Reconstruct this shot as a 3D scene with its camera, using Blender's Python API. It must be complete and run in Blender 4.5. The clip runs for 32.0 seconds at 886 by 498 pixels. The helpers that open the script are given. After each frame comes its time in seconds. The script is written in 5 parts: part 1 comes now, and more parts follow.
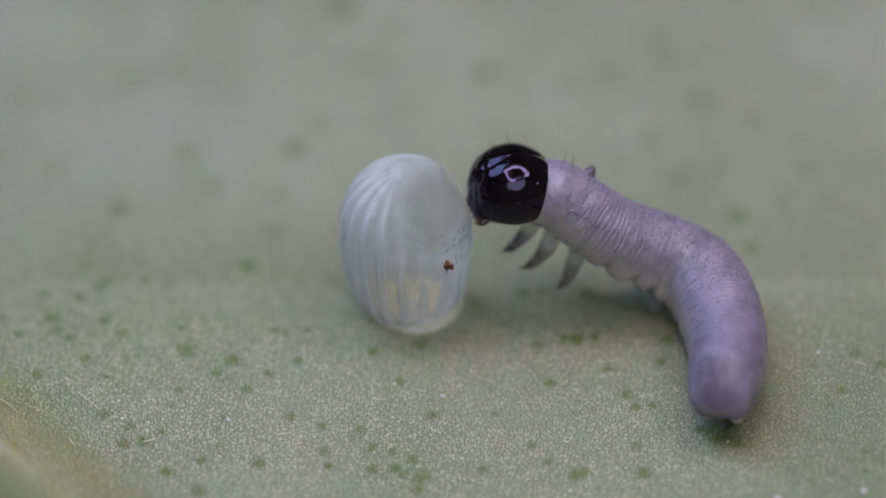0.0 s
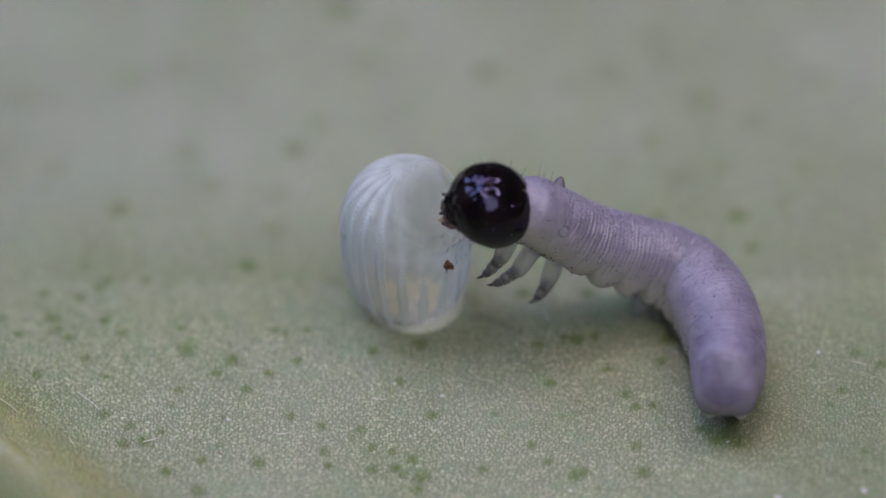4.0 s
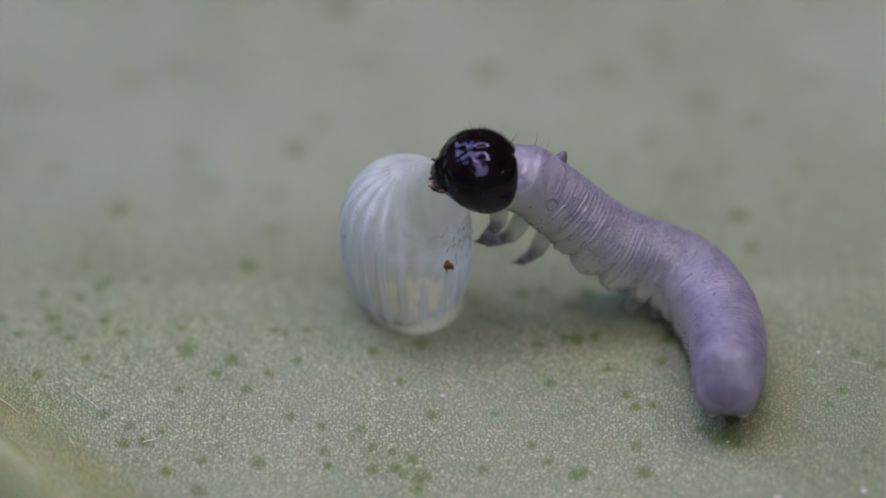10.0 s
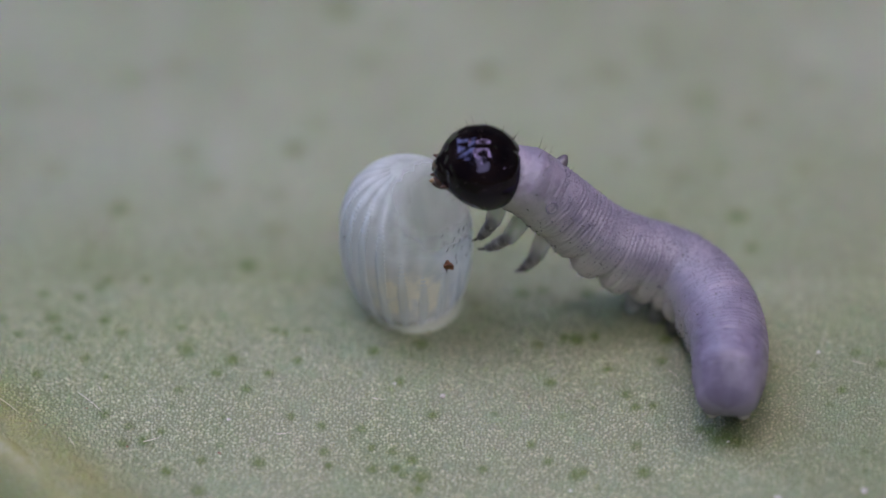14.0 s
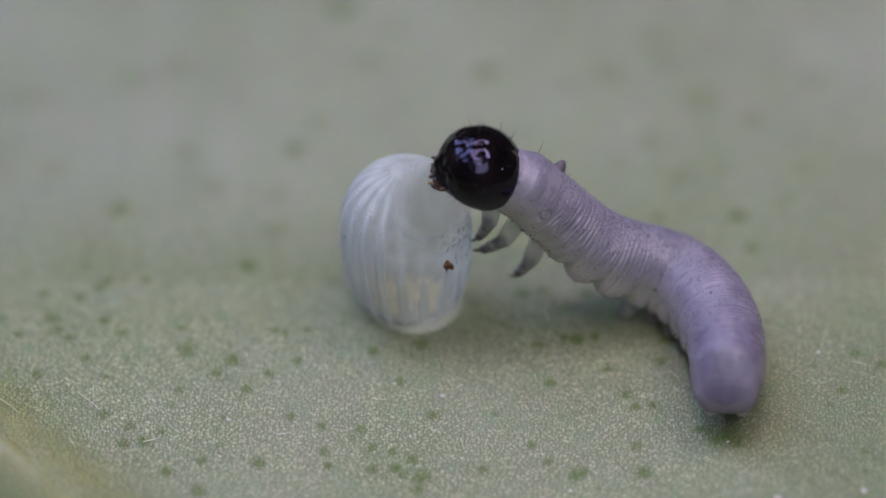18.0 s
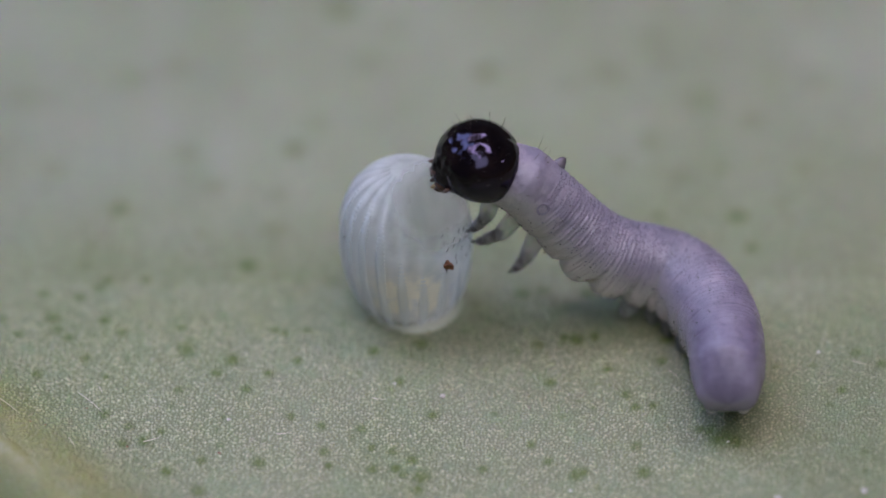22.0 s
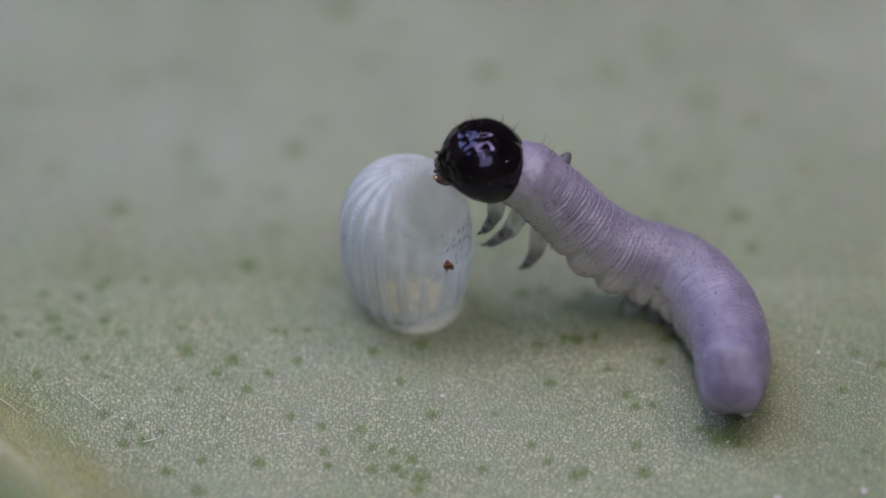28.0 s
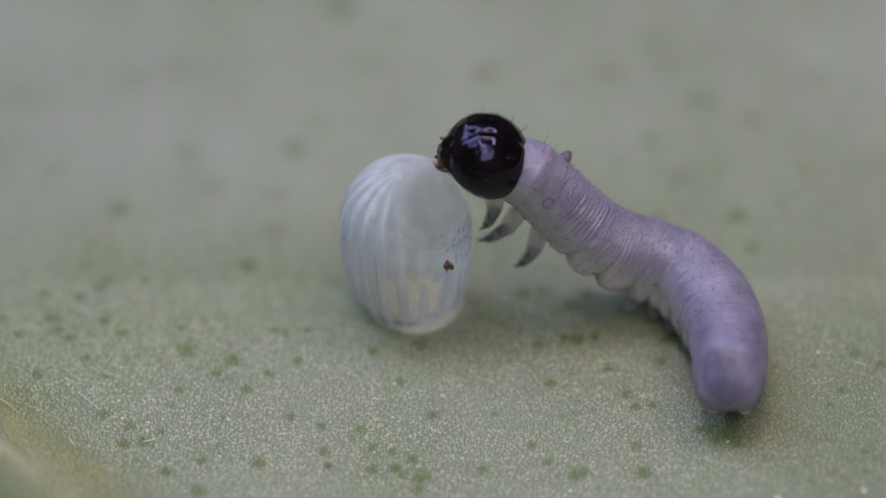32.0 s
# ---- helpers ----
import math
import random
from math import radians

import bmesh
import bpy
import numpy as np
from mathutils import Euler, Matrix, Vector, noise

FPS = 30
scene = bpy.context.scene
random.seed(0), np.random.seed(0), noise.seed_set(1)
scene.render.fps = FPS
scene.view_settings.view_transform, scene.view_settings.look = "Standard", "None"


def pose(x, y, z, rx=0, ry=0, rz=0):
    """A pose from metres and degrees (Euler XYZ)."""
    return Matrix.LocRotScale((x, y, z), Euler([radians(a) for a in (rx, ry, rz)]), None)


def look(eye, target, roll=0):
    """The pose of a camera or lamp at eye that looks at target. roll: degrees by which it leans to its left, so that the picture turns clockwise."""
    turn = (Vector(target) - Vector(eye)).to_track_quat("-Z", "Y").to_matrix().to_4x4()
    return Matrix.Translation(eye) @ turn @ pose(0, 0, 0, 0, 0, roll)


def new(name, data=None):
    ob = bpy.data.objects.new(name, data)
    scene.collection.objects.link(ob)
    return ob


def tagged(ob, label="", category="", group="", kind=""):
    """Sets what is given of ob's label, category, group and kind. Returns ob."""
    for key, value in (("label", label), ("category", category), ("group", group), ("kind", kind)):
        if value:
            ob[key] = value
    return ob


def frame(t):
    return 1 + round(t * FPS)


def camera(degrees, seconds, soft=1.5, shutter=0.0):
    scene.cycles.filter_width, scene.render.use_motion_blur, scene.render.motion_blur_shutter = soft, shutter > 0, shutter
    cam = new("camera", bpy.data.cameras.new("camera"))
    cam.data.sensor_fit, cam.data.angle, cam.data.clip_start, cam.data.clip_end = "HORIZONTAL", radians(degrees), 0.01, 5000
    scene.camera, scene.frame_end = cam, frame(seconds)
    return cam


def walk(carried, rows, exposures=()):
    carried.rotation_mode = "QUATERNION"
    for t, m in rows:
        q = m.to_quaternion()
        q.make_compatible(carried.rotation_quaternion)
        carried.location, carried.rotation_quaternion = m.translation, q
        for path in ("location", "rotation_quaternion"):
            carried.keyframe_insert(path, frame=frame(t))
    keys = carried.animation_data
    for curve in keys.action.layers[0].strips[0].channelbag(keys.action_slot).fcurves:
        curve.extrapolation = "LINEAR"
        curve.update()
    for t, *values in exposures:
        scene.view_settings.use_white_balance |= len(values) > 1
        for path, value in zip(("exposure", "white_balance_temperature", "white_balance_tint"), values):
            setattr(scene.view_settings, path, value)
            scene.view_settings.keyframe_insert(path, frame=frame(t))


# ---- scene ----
MM = 0.001          # the place is a few millimetres across

# ---- the camera: a macro lens on a stand, 100 mm from the leaf ----
ELEVATION, AWAY = radians(38), 100 * MM
EYE = (0.0, -AWAY * math.cos(ELEVATION), AWAY * math.sin(ELEVATION))
cam = camera(3.522, 32.0, soft=1.5)
cam.data.dof.use_dof = True
cam.data.dof.focus_distance = 98.68 * MM
cam.data.dof.aperture_fstop = 86.0
walk(cam, [(0.0, look(EYE, (0, 0, 0))), (32.0, look(EYE, (0, 0, 0)))],
     exposures=[(0.0, 0.0, 6500, 11), (32.0, 0.0, 6500, 11)])

# ---- light: shaded daylight, and the lamps (further down) that shine back from the glossy head ----
world = bpy.data.worlds.new("sky")
scene.world = world
world.use_nodes = True
sky = world.node_tree.nodes.new("ShaderNodeTexSky")
sky.sky_type, sky.sun_disc = "NISHITA", False
sky.sun_elevation, sky.sun_rotation = radians(54), radians(160)
world.node_tree.links.new(sky.outputs["Color"], world.node_tree.nodes["Background"].inputs["Color"])
world.node_tree.nodes["Background"].inputs["Strength"].default_value = 0.009
sun = new("sun", bpy.data.lights.new("sun", "SUN"))
sun.data.energy, sun.data.angle, sun.data.color = 0.85, radians(36), (0.90, 0.97, 1.0)
sun.matrix_basis = look((0.04, -0.11, 0.16), (0, 0, 0))


# ---- materials ----
class Mat:
    """A node material with short ways to add nodes."""

    def __init__(self, name, rough=0.5, color=(0.5, 0.5, 0.5), spec=0.5):
        self.m = bpy.data.materials.new(name)
        self.m.use_nodes = True
        self.t = self.m.node_tree
        self.b = self.t.nodes["Principled BSDF"]
        self.set("Roughness", rough)
        self.set("Base Color", (*color, 1))
        self.set("Specular IOR Level", spec)
        self.coord = self.t.nodes.new("ShaderNodeTexCoord").outputs["Object"]

    def set(self, key, value):
        self.b.inputs[key].default_value = value

    def link(self, a, b):
        self.t.links.new(a, b)

    def noise(self, scale, detail=3.0, rough=0.55):
        n = self.t.nodes.new("ShaderNodeTexNoise")
        n.inputs["Scale"].default_value, n.inputs["Detail"].default_value = scale, detail
        n.inputs["Roughness"].default_value = rough
        self.link(self.coord, n.inputs["Vector"])
        return n.outputs["Fac"]

    def ramp(self, fac, lo, hi, c0, c1):
        n = self.t.nodes.new("ShaderNodeValToRGB")
        e = n.color_ramp.elements
        e[0].position, e[1].position = lo, hi
        e[0].color, e[1].color = (*c0, 1), (*c1, 1)
        self.link(fac, n.inputs["Fac"])
        return n.outputs["Color"]

    def mix(self, fac, a, b, how="MIX"):
        n = self.t.nodes.new("ShaderNodeMix")
        n.data_type, n.blend_type = "RGBA", how
        for socket, value in ((n.inputs[0], fac), (n.inputs[6], a), (n.inputs[7], b)):
            if isinstance(value, (int, float)):
                socket.default_value = value
            elif isinstance(value, tuple):
                socket.default_value = (*value, 1)
            else:
                self.link(value, socket)
        return n.outputs[2]

    def attribute(self, name):
        n = self.t.nodes.new("ShaderNodeAttribute")
        n.attribute_name = name
        return n.outputs["Fac"]

    def bump(self, height, strength, distance):
        n = self.t.nodes.new("ShaderNodeBump")
        n.inputs["Strength"].default_value, n.inputs["Distance"].default_value = strength, distance
        self.link(height, n.inputs["Height"])
        self.link(n.outputs["Normal"], self.b.inputs["Normal"])
        return n.outputs["Normal"]

    def base(self, color):
        self.link(color, self.b.inputs["Base Color"])

    def soft(self, weight, radius, scale):
        self.set("Subsurface Weight", weight)
        self.b.inputs["Subsurface Radius"].default_value = radius
        self.set("Subsurface Scale", scale)

    def thin(self, clear, through_color, share):
        """Lets part of the light through: clear passes straight, share is scattered through the sheet."""
        n = self.t.nodes
        out = n["Material Output"]
        trans, clr = n.new("ShaderNodeBsdfTranslucent"), n.new("ShaderNodeBsdfTransparent")
        if isinstance(through_color, tuple):
            trans.inputs["Color"].default_value = (*through_color, 1)
        else:
            self.link(through_color, trans.inputs["Color"])
        m1, m2 = n.new("ShaderNodeMixShader"), n.new("ShaderNodeMixShader")
        m1.inputs[0].default_value = share
        self.link(self.b.outputs[0], m1.inputs[1])
        self.link(trans.outputs[0], m1.inputs[2])
        if isinstance(clear, float):
            m2.inputs[0].default_value = clear
        else:
            self.link(clear, m2.inputs[0])
        self.link(m1.outputs[0], m2.inputs[1])
        self.link(clr.outputs[0], m2.inputs[2])
        self.link(m2.outputs[0], out.inputs["Surface"])
        return self


def leaf_material():
    """Green skin under a pale waxy coat that sits on small beads and is missing on the freckles."""
    m = Mat("leaf_skin", 0.40, spec=0.9)
    wax = m.ramp(m.noise(1100, 4, 0.6), 0.36, 0.64, (0.092, 0.138, 0.026), (0.17, 0.19, 0.075))
    top = m.ramp(m.attribute("bead"), 0.10, 0.75, (0, 0, 0), (1, 1, 1))
    # pale wax on the beads; the brightest tone paints their glints
    pale = m.ramp(m.noise(42000, 2, 0.6), 0.36, 0.66, (0.23, 0.25, 0.11), (0.82, 0.79, 0.56))
    grain = m.mix(top, (0.072, 0.100, 0.016), pale)
    color = m.mix(0.65, wax, grain)
    color = m.mix(m.ramp(m.noise(330, 3), 0.45, 0.7, (0, 0, 0), (0.3, 0.3, 0.3)), color, (0.21, 0.21, 0.165))
    color = m.mix(m.ramp(m.noise(5000, 3), 0.54, 0.72, (0, 0, 0), (0.5, 0.5, 0.5)), color, (0.115, 0.18, 0.07))
    color = m.mix(m.attribute("far_pale"), color, m.ramp(m.noise(700, 3), 0.35, 0.65, (0.32, 0.33, 0.265), (0.40, 0.41, 0.35)))
    color = m.mix(m.attribute("vein_skin"), color, m.ramp(m.noise(3000, 3), 0.3, 0.7, (0.155, 0.165, 0.04), (0.235, 0.225, 0.08)))
    bare = m.attribute("pigment")
    m.base(m.mix(bare, color, (0.062, 0.098, 0.004)))
    m.set("Coat Weight", 0.5)
    m.set("Coat Roughness", 0.5)
    m.link(m.ramp(top, 0.2, 0.9, (0.5, 0.5, 0.5), (0.14, 0.14, 0.14)), m.b.inputs["Roughness"])
    m.link(m.ramp(bare, 0.0, 0.8, (0.30, 0.30, 0.30), (0.0, 0.0, 0.0)), m.b.inputs["Sheen Weight"])
    m.link(m.mix(m.attribute("vein_skin"), m.ramp(bare, 0.0, 0.8, (0.9, 0.9, 0.9), (0.15, 0.15, 0.15)), (0.25, 0.25, 0.25)), m.b.inputs["Specular IOR Level"])
    m.set("Sheen Roughness", 0.45)
    m.bump(m.noise(90000, 3, 0.7), 0.6, 0.006 * MM)
    m.soft(0.30, (0.30, 1.0, 0.10), 0.4 * MM)
    return m.m


def rib_material():
    m = Mat("vein_skin", 0.45)
    color = m.ramp(m.noise(1500, 4), 0.3, 0.7, (0.18, 0.185, 0.06), (0.27, 0.255, 0.11))
    m.base(m.mix(m.ramp(m.noise(9000, 3), 0.5, 0.7, (0, 0, 0), (0.5, 0.5, 0.5)), color, (0.34, 0.31, 0.21)))
    m.bump(m.noise(14000, 3), 0.5, 0.01 * MM)
    m.soft(0.1, (1.0, 1.0, 0.4), 0.06 * MM)
    return m.m


def skin_material(name, c0, c1, dark, pale=None):
    m = Mat(name, 0.24, spec=0.75)
    if pale:
        spot = m.t.nodes.new("ShaderNodeAttribute")
        spot.attribute_name = "place"
        m.coord = spot.outputs["Vector"]
    color = m.ramp(m.noise(5000, 4), 0.32, 0.68, c0, c1)
    color = m.mix(m.ramp(m.noise(30000, 3, 0.7), 0.56, 0.72, (0, 0, 0), (0.35, 0.35, 0.35)), color, dark)
    if pale:
        axes = m.t.nodes.new("ShaderNodeSeparateXYZ")
        m.link(m.coord, axes.inputs[0])
        # clearer towards the belly, duller and more violet over the hind body
        for way, lo, hi, tone, how in (("Z", 0.17, -0.06, pale, "MIX"), ("X", 1.25, 2.2, (0.68, 0.66, 0.76), "MULTIPLY")):
            run = m.t.nodes.new("ShaderNodeMapRange")
            run.inputs["From Min"].default_value, run.inputs["From Max"].default_value = lo * MM, hi * MM
            m.link(axes.outputs[way], run.inputs["Value"])
            color = m.mix(run.outputs["Result"], color, tone, how)
    m.base(color)
    m.bump(m.noise(70000, 4, 0.7), 0.7, 0.007 * MM)
    m.soft(0.6, (1.0, 0.78, 0.9), 0.04 * MM)
    return m.m


def head_material():
    m = Mat("head_shell", 0.09, (0.005, 0.003, 0.003), 0.50)
    m.set("Specular Tint", (0.56, 0.50, 0.95, 1))
    m.base(m.ramp(m.noise(6000, 3), 0.35, 0.7, (0.003, 0.002, 0.002), (0.010, 0.006, 0.005)))
    m.bump(m.noise(16000, 3), 0.3, 0.003 * MM)
    front = m.t.nodes.new("ShaderNodeSeparateXYZ")
    m.link(m.coord, front.inputs[0])
    dull = m.t.nodes.new("ShaderNodeMapRange")
    dull.inputs["From Min"].default_value, dull.inputs["From Max"].default_value = 0.06 * MM, 0.24 * MM
    m.link(front.outputs["X"], dull.inputs["Value"])
    polish = m.ramp(m.noise(9000, 2), 0.3, 0.7, (0.04, 0.04, 0.04), (0.13, 0.13, 0.13))
    m.link(m.mix(dull.outputs["Result"], polish, (0.17, 0.17, 0.17)), m.b.inputs["Roughness"])
    return m.m


def shell_material(name, color, clear, share, more=0.0):
    """more: how much clearer the wall is where its "thinness" grows."""
    m = Mat(name, 0.24, color, 0.5)
    wall = m.ramp(m.noise(7000, 3), 0.3, 0.7, tuple(0.92 * c for c in color), color)
    if more:
        wall = m.mix(m.attribute("stain"), wall, (0.96, 0.885, 0.70))
    m.base(wall)
    m.bump(m.noise(30000, 2), 0.25, 0.004 * MM)
    if more:
        clear = m.ramp(m.attribute("thinness"), 0.0, 1.0, (clear,) * 3, (clear + more,) * 3)
    return m.thin(clear, wall, share).m


def plain(name, c0, c1, rough=0.5, scale=9000, spec=0.5):
    m = Mat(name, rough, c0, spec)
    m.base(m.ramp(m.noise(scale, 3), 0.35, 0.65, c0, c1))
    m.bump(m.noise(scale * 3, 2), 0.3, 0.004 * MM)
    return m.m


LEAF, RIB = leaf_material(), rib_material()
SKIN = skin_material("larva_skin", (0.225, 0.20, 0.275), (0.335, 0.30, 0.385), (0.09, 0.075, 0.12), (0.55, 0.50, 0.52))
HORN = skin_material("horn_skin", (0.07, 0.06, 0.08), (0.13, 0.11, 0.14), (0.04, 0.035, 0.05))
GRAIN = skin_material("skin_grain", (0.15, 0.13, 0.19), (0.26, 0.235, 0.32), (0.09, 0.075, 0.13))
HEAD_SHELL = head_material()
BROWN = plain("mouth_brown", (0.03, 0.016, 0.012), (0.12, 0.06, 0.045), 0.3)
DARK = plain("dark_chitin", (0.012, 0.010, 0.010), (0.035, 0.028, 0.026), 0.3)
GREY_LEG = plain("leg_grey", (0.07, 0.065, 0.065), (0.30, 0.28, 0.28), 0.3, 26000)
DARK_LEG = plain("leg_tip", (0.05, 0.045, 0.05), (0.15, 0.135, 0.14), 0.28, 26000)
CLEAR_SKIN = Mat("clear_skin", 0.2, (0.45, 0.43, 0.45)).thin(0.55, (0.66, 0.64, 0.66), 0.4).m
HAIR = plain("dark_hair", (0.03, 0.02, 0.02), (0.08, 0.06, 0.05), 0.4)
WHITE_HAIR = plain("pale_hair", (0.36, 0.31, 0.24), (0.54, 0.48, 0.41), 0.35)
SHELL = shell_material("egg_shell", (0.95, 0.975, 1.0), 0.10, 0.55, 0.87)
LINING = shell_material("egg_lining", (0.96, 0.98, 1.0), 0.92, 0.5)
RIDGE = shell_material("egg_ridge", (0.93, 0.965, 1.0), 0.40, 0.55)
BASE_WALL = shell_material("egg_base", (0.86, 0.87, 0.72), 0.42, 0.10)
PALE_TIP = plain("pale_spout", (0.30, 0.20, 0.10), (0.5, 0.36, 0.2), 0.4)
FRASS = plain("brown_frass", (0.05, 0.016, 0.008), (0.24, 0.09, 0.035), 0.5, 20000)
DUST = plain("pale_dust", (0.48, 0.43, 0.41), (0.66, 0.63, 0.62), 0.35)
ring_glow = Mat("ring_lamp_glow", 0.5, (0.9, 0.9, 0.9))
ring_glow.set("Emission Color", (0.94, 0.81, 0.92, 1))
ring_glow.set("Emission Strength", 11.5)
panel_glow = Mat("panel_lamp_glow", 0.5, (0.9, 0.9, 0.9))
panel_glow.set("Emission Color", (0.53, 0.66, 1.0, 1))
panel_glow.set("Emission Strength", 5.2)
LAMP_BODY = plain("lamp_plastic", (0.02, 0.02, 0.02), (0.04, 0.04, 0.04), 0.45, 300)


# ---- builders (all lengths in millimetres) ----
def part(name, bm, material, parent=None, label="", at=None):
    """Links a bmesh as one mesh object, under a thing or a part."""
    mesh = bpy.data.meshes.new(name)
    bmesh.ops.scale(bm, vec=(MM, MM, MM), verts=bm.verts)
    bmesh.ops.recalc_face_normals(bm, faces=bm.faces)
    bm.to_mesh(mesh)
    bm.free()
    mesh.polygons.foreach_set("use_smooth", [True] * len(mesh.polygons))
    mesh.materials.append(material)
    ob = new(name, mesh)
    ob.parent = parent
    if at is not None:
        ob.matrix_basis = at
    if label:
        ob["label"] = label
    return ob


def thing(name, at, label, category, group=""):
    return placed(tagged(new(name), label, category, group), at)


def placed(ob, at):
    ob.matrix_basis = at
    return ob


def mm(x, y, z, rx=0, ry=0, rz=0):
    return pose(x * MM, y * MM, z * MM, rx, ry, rz)


def skin_rings(bm, rings, closed=(True, True)):
    """Bridges a row of rings of points into a tube, with closed ends where asked."""
    made = [[bm.verts.new(p) for p in ring] for ring in rings]
    n = len(made[0])
    for a, b in zip(made, made[1:]):
        for i in range(n):
            bm.faces.new((a[i], a[(i + 1) % n], b[(i + 1) % n], b[i]))
    for ring, shut in ((made[0], closed[0]), (made[-1], closed[1])):
        if shut:
            mid = bm.verts.new(sum((v.co for v in ring), Vector()) / n)
            for i in range(n):
                bm.faces.new((ring[i], ring[(i + 1) % n], mid))
    return made


def tube(points, radii, sides=8, bm=None):
    """A tapered tube along points."""
    bm = bm or bmesh.new()
    points = [Vector(p) for p in points]
    rings = []
    for i, p in enumerate(points):
        way = (points[min(i + 1, len(points) - 1)] - points[max(i - 1, 0)]).normalized()
        side = way.orthogonal().normalized() if i == 0 else (side - way * side.dot(way)).normalized()
        other = way.cross(side)
        rings.append([p + (side * math.cos(a) + other * math.sin(a)) * radii[i]
                      for a in (2 * math.pi * k / sides for k in range(sides))])
    skin_rings(bm, rings)
    return bm


def hair(foot, way, length, thick, bend=0.25, bm=None):
    """A fine tapered bristle that bends on its way."""
    way = Vector(way).normalized()
    side = way.orthogonal().normalized() * bend * length
    pts = [Vector(foot) + way * length * u + side * u * u for u in (0, 0.3, 0.6, 0.85, 1)]
    return tube(pts, [thick, thick * 0.8, thick * 0.6, thick * 0.4, thick * 0.15], 5, bm)


def lump(size, seed, rough=0.15, cuts=2):
    """An uneven pebble of the given half-sizes."""
    bm = bmesh.new()
    bmesh.ops.create_icosphere(bm, subdivisions=cuts + 1, radius=1)
    for v in bm.verts:
        k = 1 + rough * noise.noise(v.co * 1.7 + Vector((seed * 3.1, seed, 0)))
        v.co = Vector((v.co.x * size[0], v.co.y * size[1], v.co.z * size[2])) * k
    return bm


def ease(lo, hi, v):
    k = max(0.0, min(1.0, (v - lo) / (hi - lo)))
    return k * k * (3 - 2 * k)


# ---- the leaf ----
# dark green freckles: place and size on the blade
FRECKLES = [(-1.45, -1.20, 0.054), (-1.77, -1.11, 0.062), (-1.56, -1.33, 0.037), (-1.81, -1.48, 0.033), (-1.35, -1.47, 0.033), (-2.79, -1.35, 0.033), (-2.46, -1.19, 0.037), (-2.32, -1.36, 0.021), (-2.15, -1.81, 0.033), (-2.19, -1.97, 0.041), (-2.05, -1.94, 0.037), (-1.93, -1.85, 0.029), (-1.65, -2.10, 0.037), (-1.26, -2.11, 0.045), (-1.89, -2.20, 0.037), (-1.67, -2.36, 0.049), (-1.04, -1.71, 0.033), (-1.00, -1.20, 0.033), (-1.20, -1.33, 0.029), (-0.48, -1.11, 0.037), (-0.15, -1.03, 0.045), (-0.30, -1.39, 0.033), (-0.07, -1.68, 0.037), (-0.56, -1.81, 0.033), (-0.83, -1.79, 0.033), (-0.81, -2.01, 0.037), (-0.49, -1.97, 0.029), (-0.34, -2.00, 0.029), (-0.21, -2.07, 0.033), (-0.32, -2.14, 0.037)]
SMALL_FRECKLES = [(-0.15, -2.21, 0.054), (-0.27, -2.19, 0.033), (0.27, -2.14, 0.033), (-0.48, -2.15, 0.037), (-0.78, -2.13, 0.029), (-0.17, -2.32, 0.037), (0.65, -1.04, 0.041), (0.74, -1.38, 0.033), (0.60, -1.93, 0.029), (0.72, -2.07, 0.033), (0.91, -2.18, 0.049), (0.96, -2.16, 0.037), (1.13, -1.27, 0.033), (1.50, -1.21, 0.037), (1.26, -1.50, 0.037), (1.32, -1.62, 0.033), (1.44, -1.61, 0.029), (1.32, -1.96, 0.037), (1.37, -2.19, 0.049), (0.92, -0.98, 0.049), (2.84, -1.18, 0.037), (3.02, -1.30, 0.037), (2.73, -1.55, 0.033), (1.39, -2.43, 0.025), (1.04, -0.96, 0.037), (1.54, -1.00, 0.041), (1.88, -1.94, 0.066), (1.82, -1.87, 0.049), (1.76, -1.85, 0.033), (1.99, -1.99, 0.049)]
MORE_FRECKLES = [(-2.25, 0.47, 0.062), (-2.51, -0.55, 0.045), (-2.38, -0.44, 0.041), (-2.32, -0.36, 0.037), (-2.69, -0.78, 0.054), (-2.66, -0.91, 0.033), (-1.35, -0.19, 0.054), (-3.04, -0.80, 0.037), (-2.93, -0.95, 0.029), (-2.33, -0.81, 0.037), (-2.21, -0.94, 0.033), (-2.58, -0.99, 0.033), (-0.93, -0.91, 0.029), (-1.16, -0.91, 0.029), (-1.09, -0.94, 0.025), (-1.81, -0.89, 0.029), (-2.76, -0.51, 0.033), (-2.05, -0.35, 0.033), (-1.04, 1.14, 0.070), (-0.72, 2.79, 0.099), (2.05, 0.33, 0.062), (1.50, 0.33, 0.037), (2.14, -0.02, 0.041), (0.30, 2.00, 0.074), (-2.32, -1.70, 0.037), (0.84, -0.98, 0.037), (0.55, -0.50, 0.049), (0.69, -0.47, 0.041), (1.00, -0.50, 0.049), (1.47, -0.11, 0.037)]
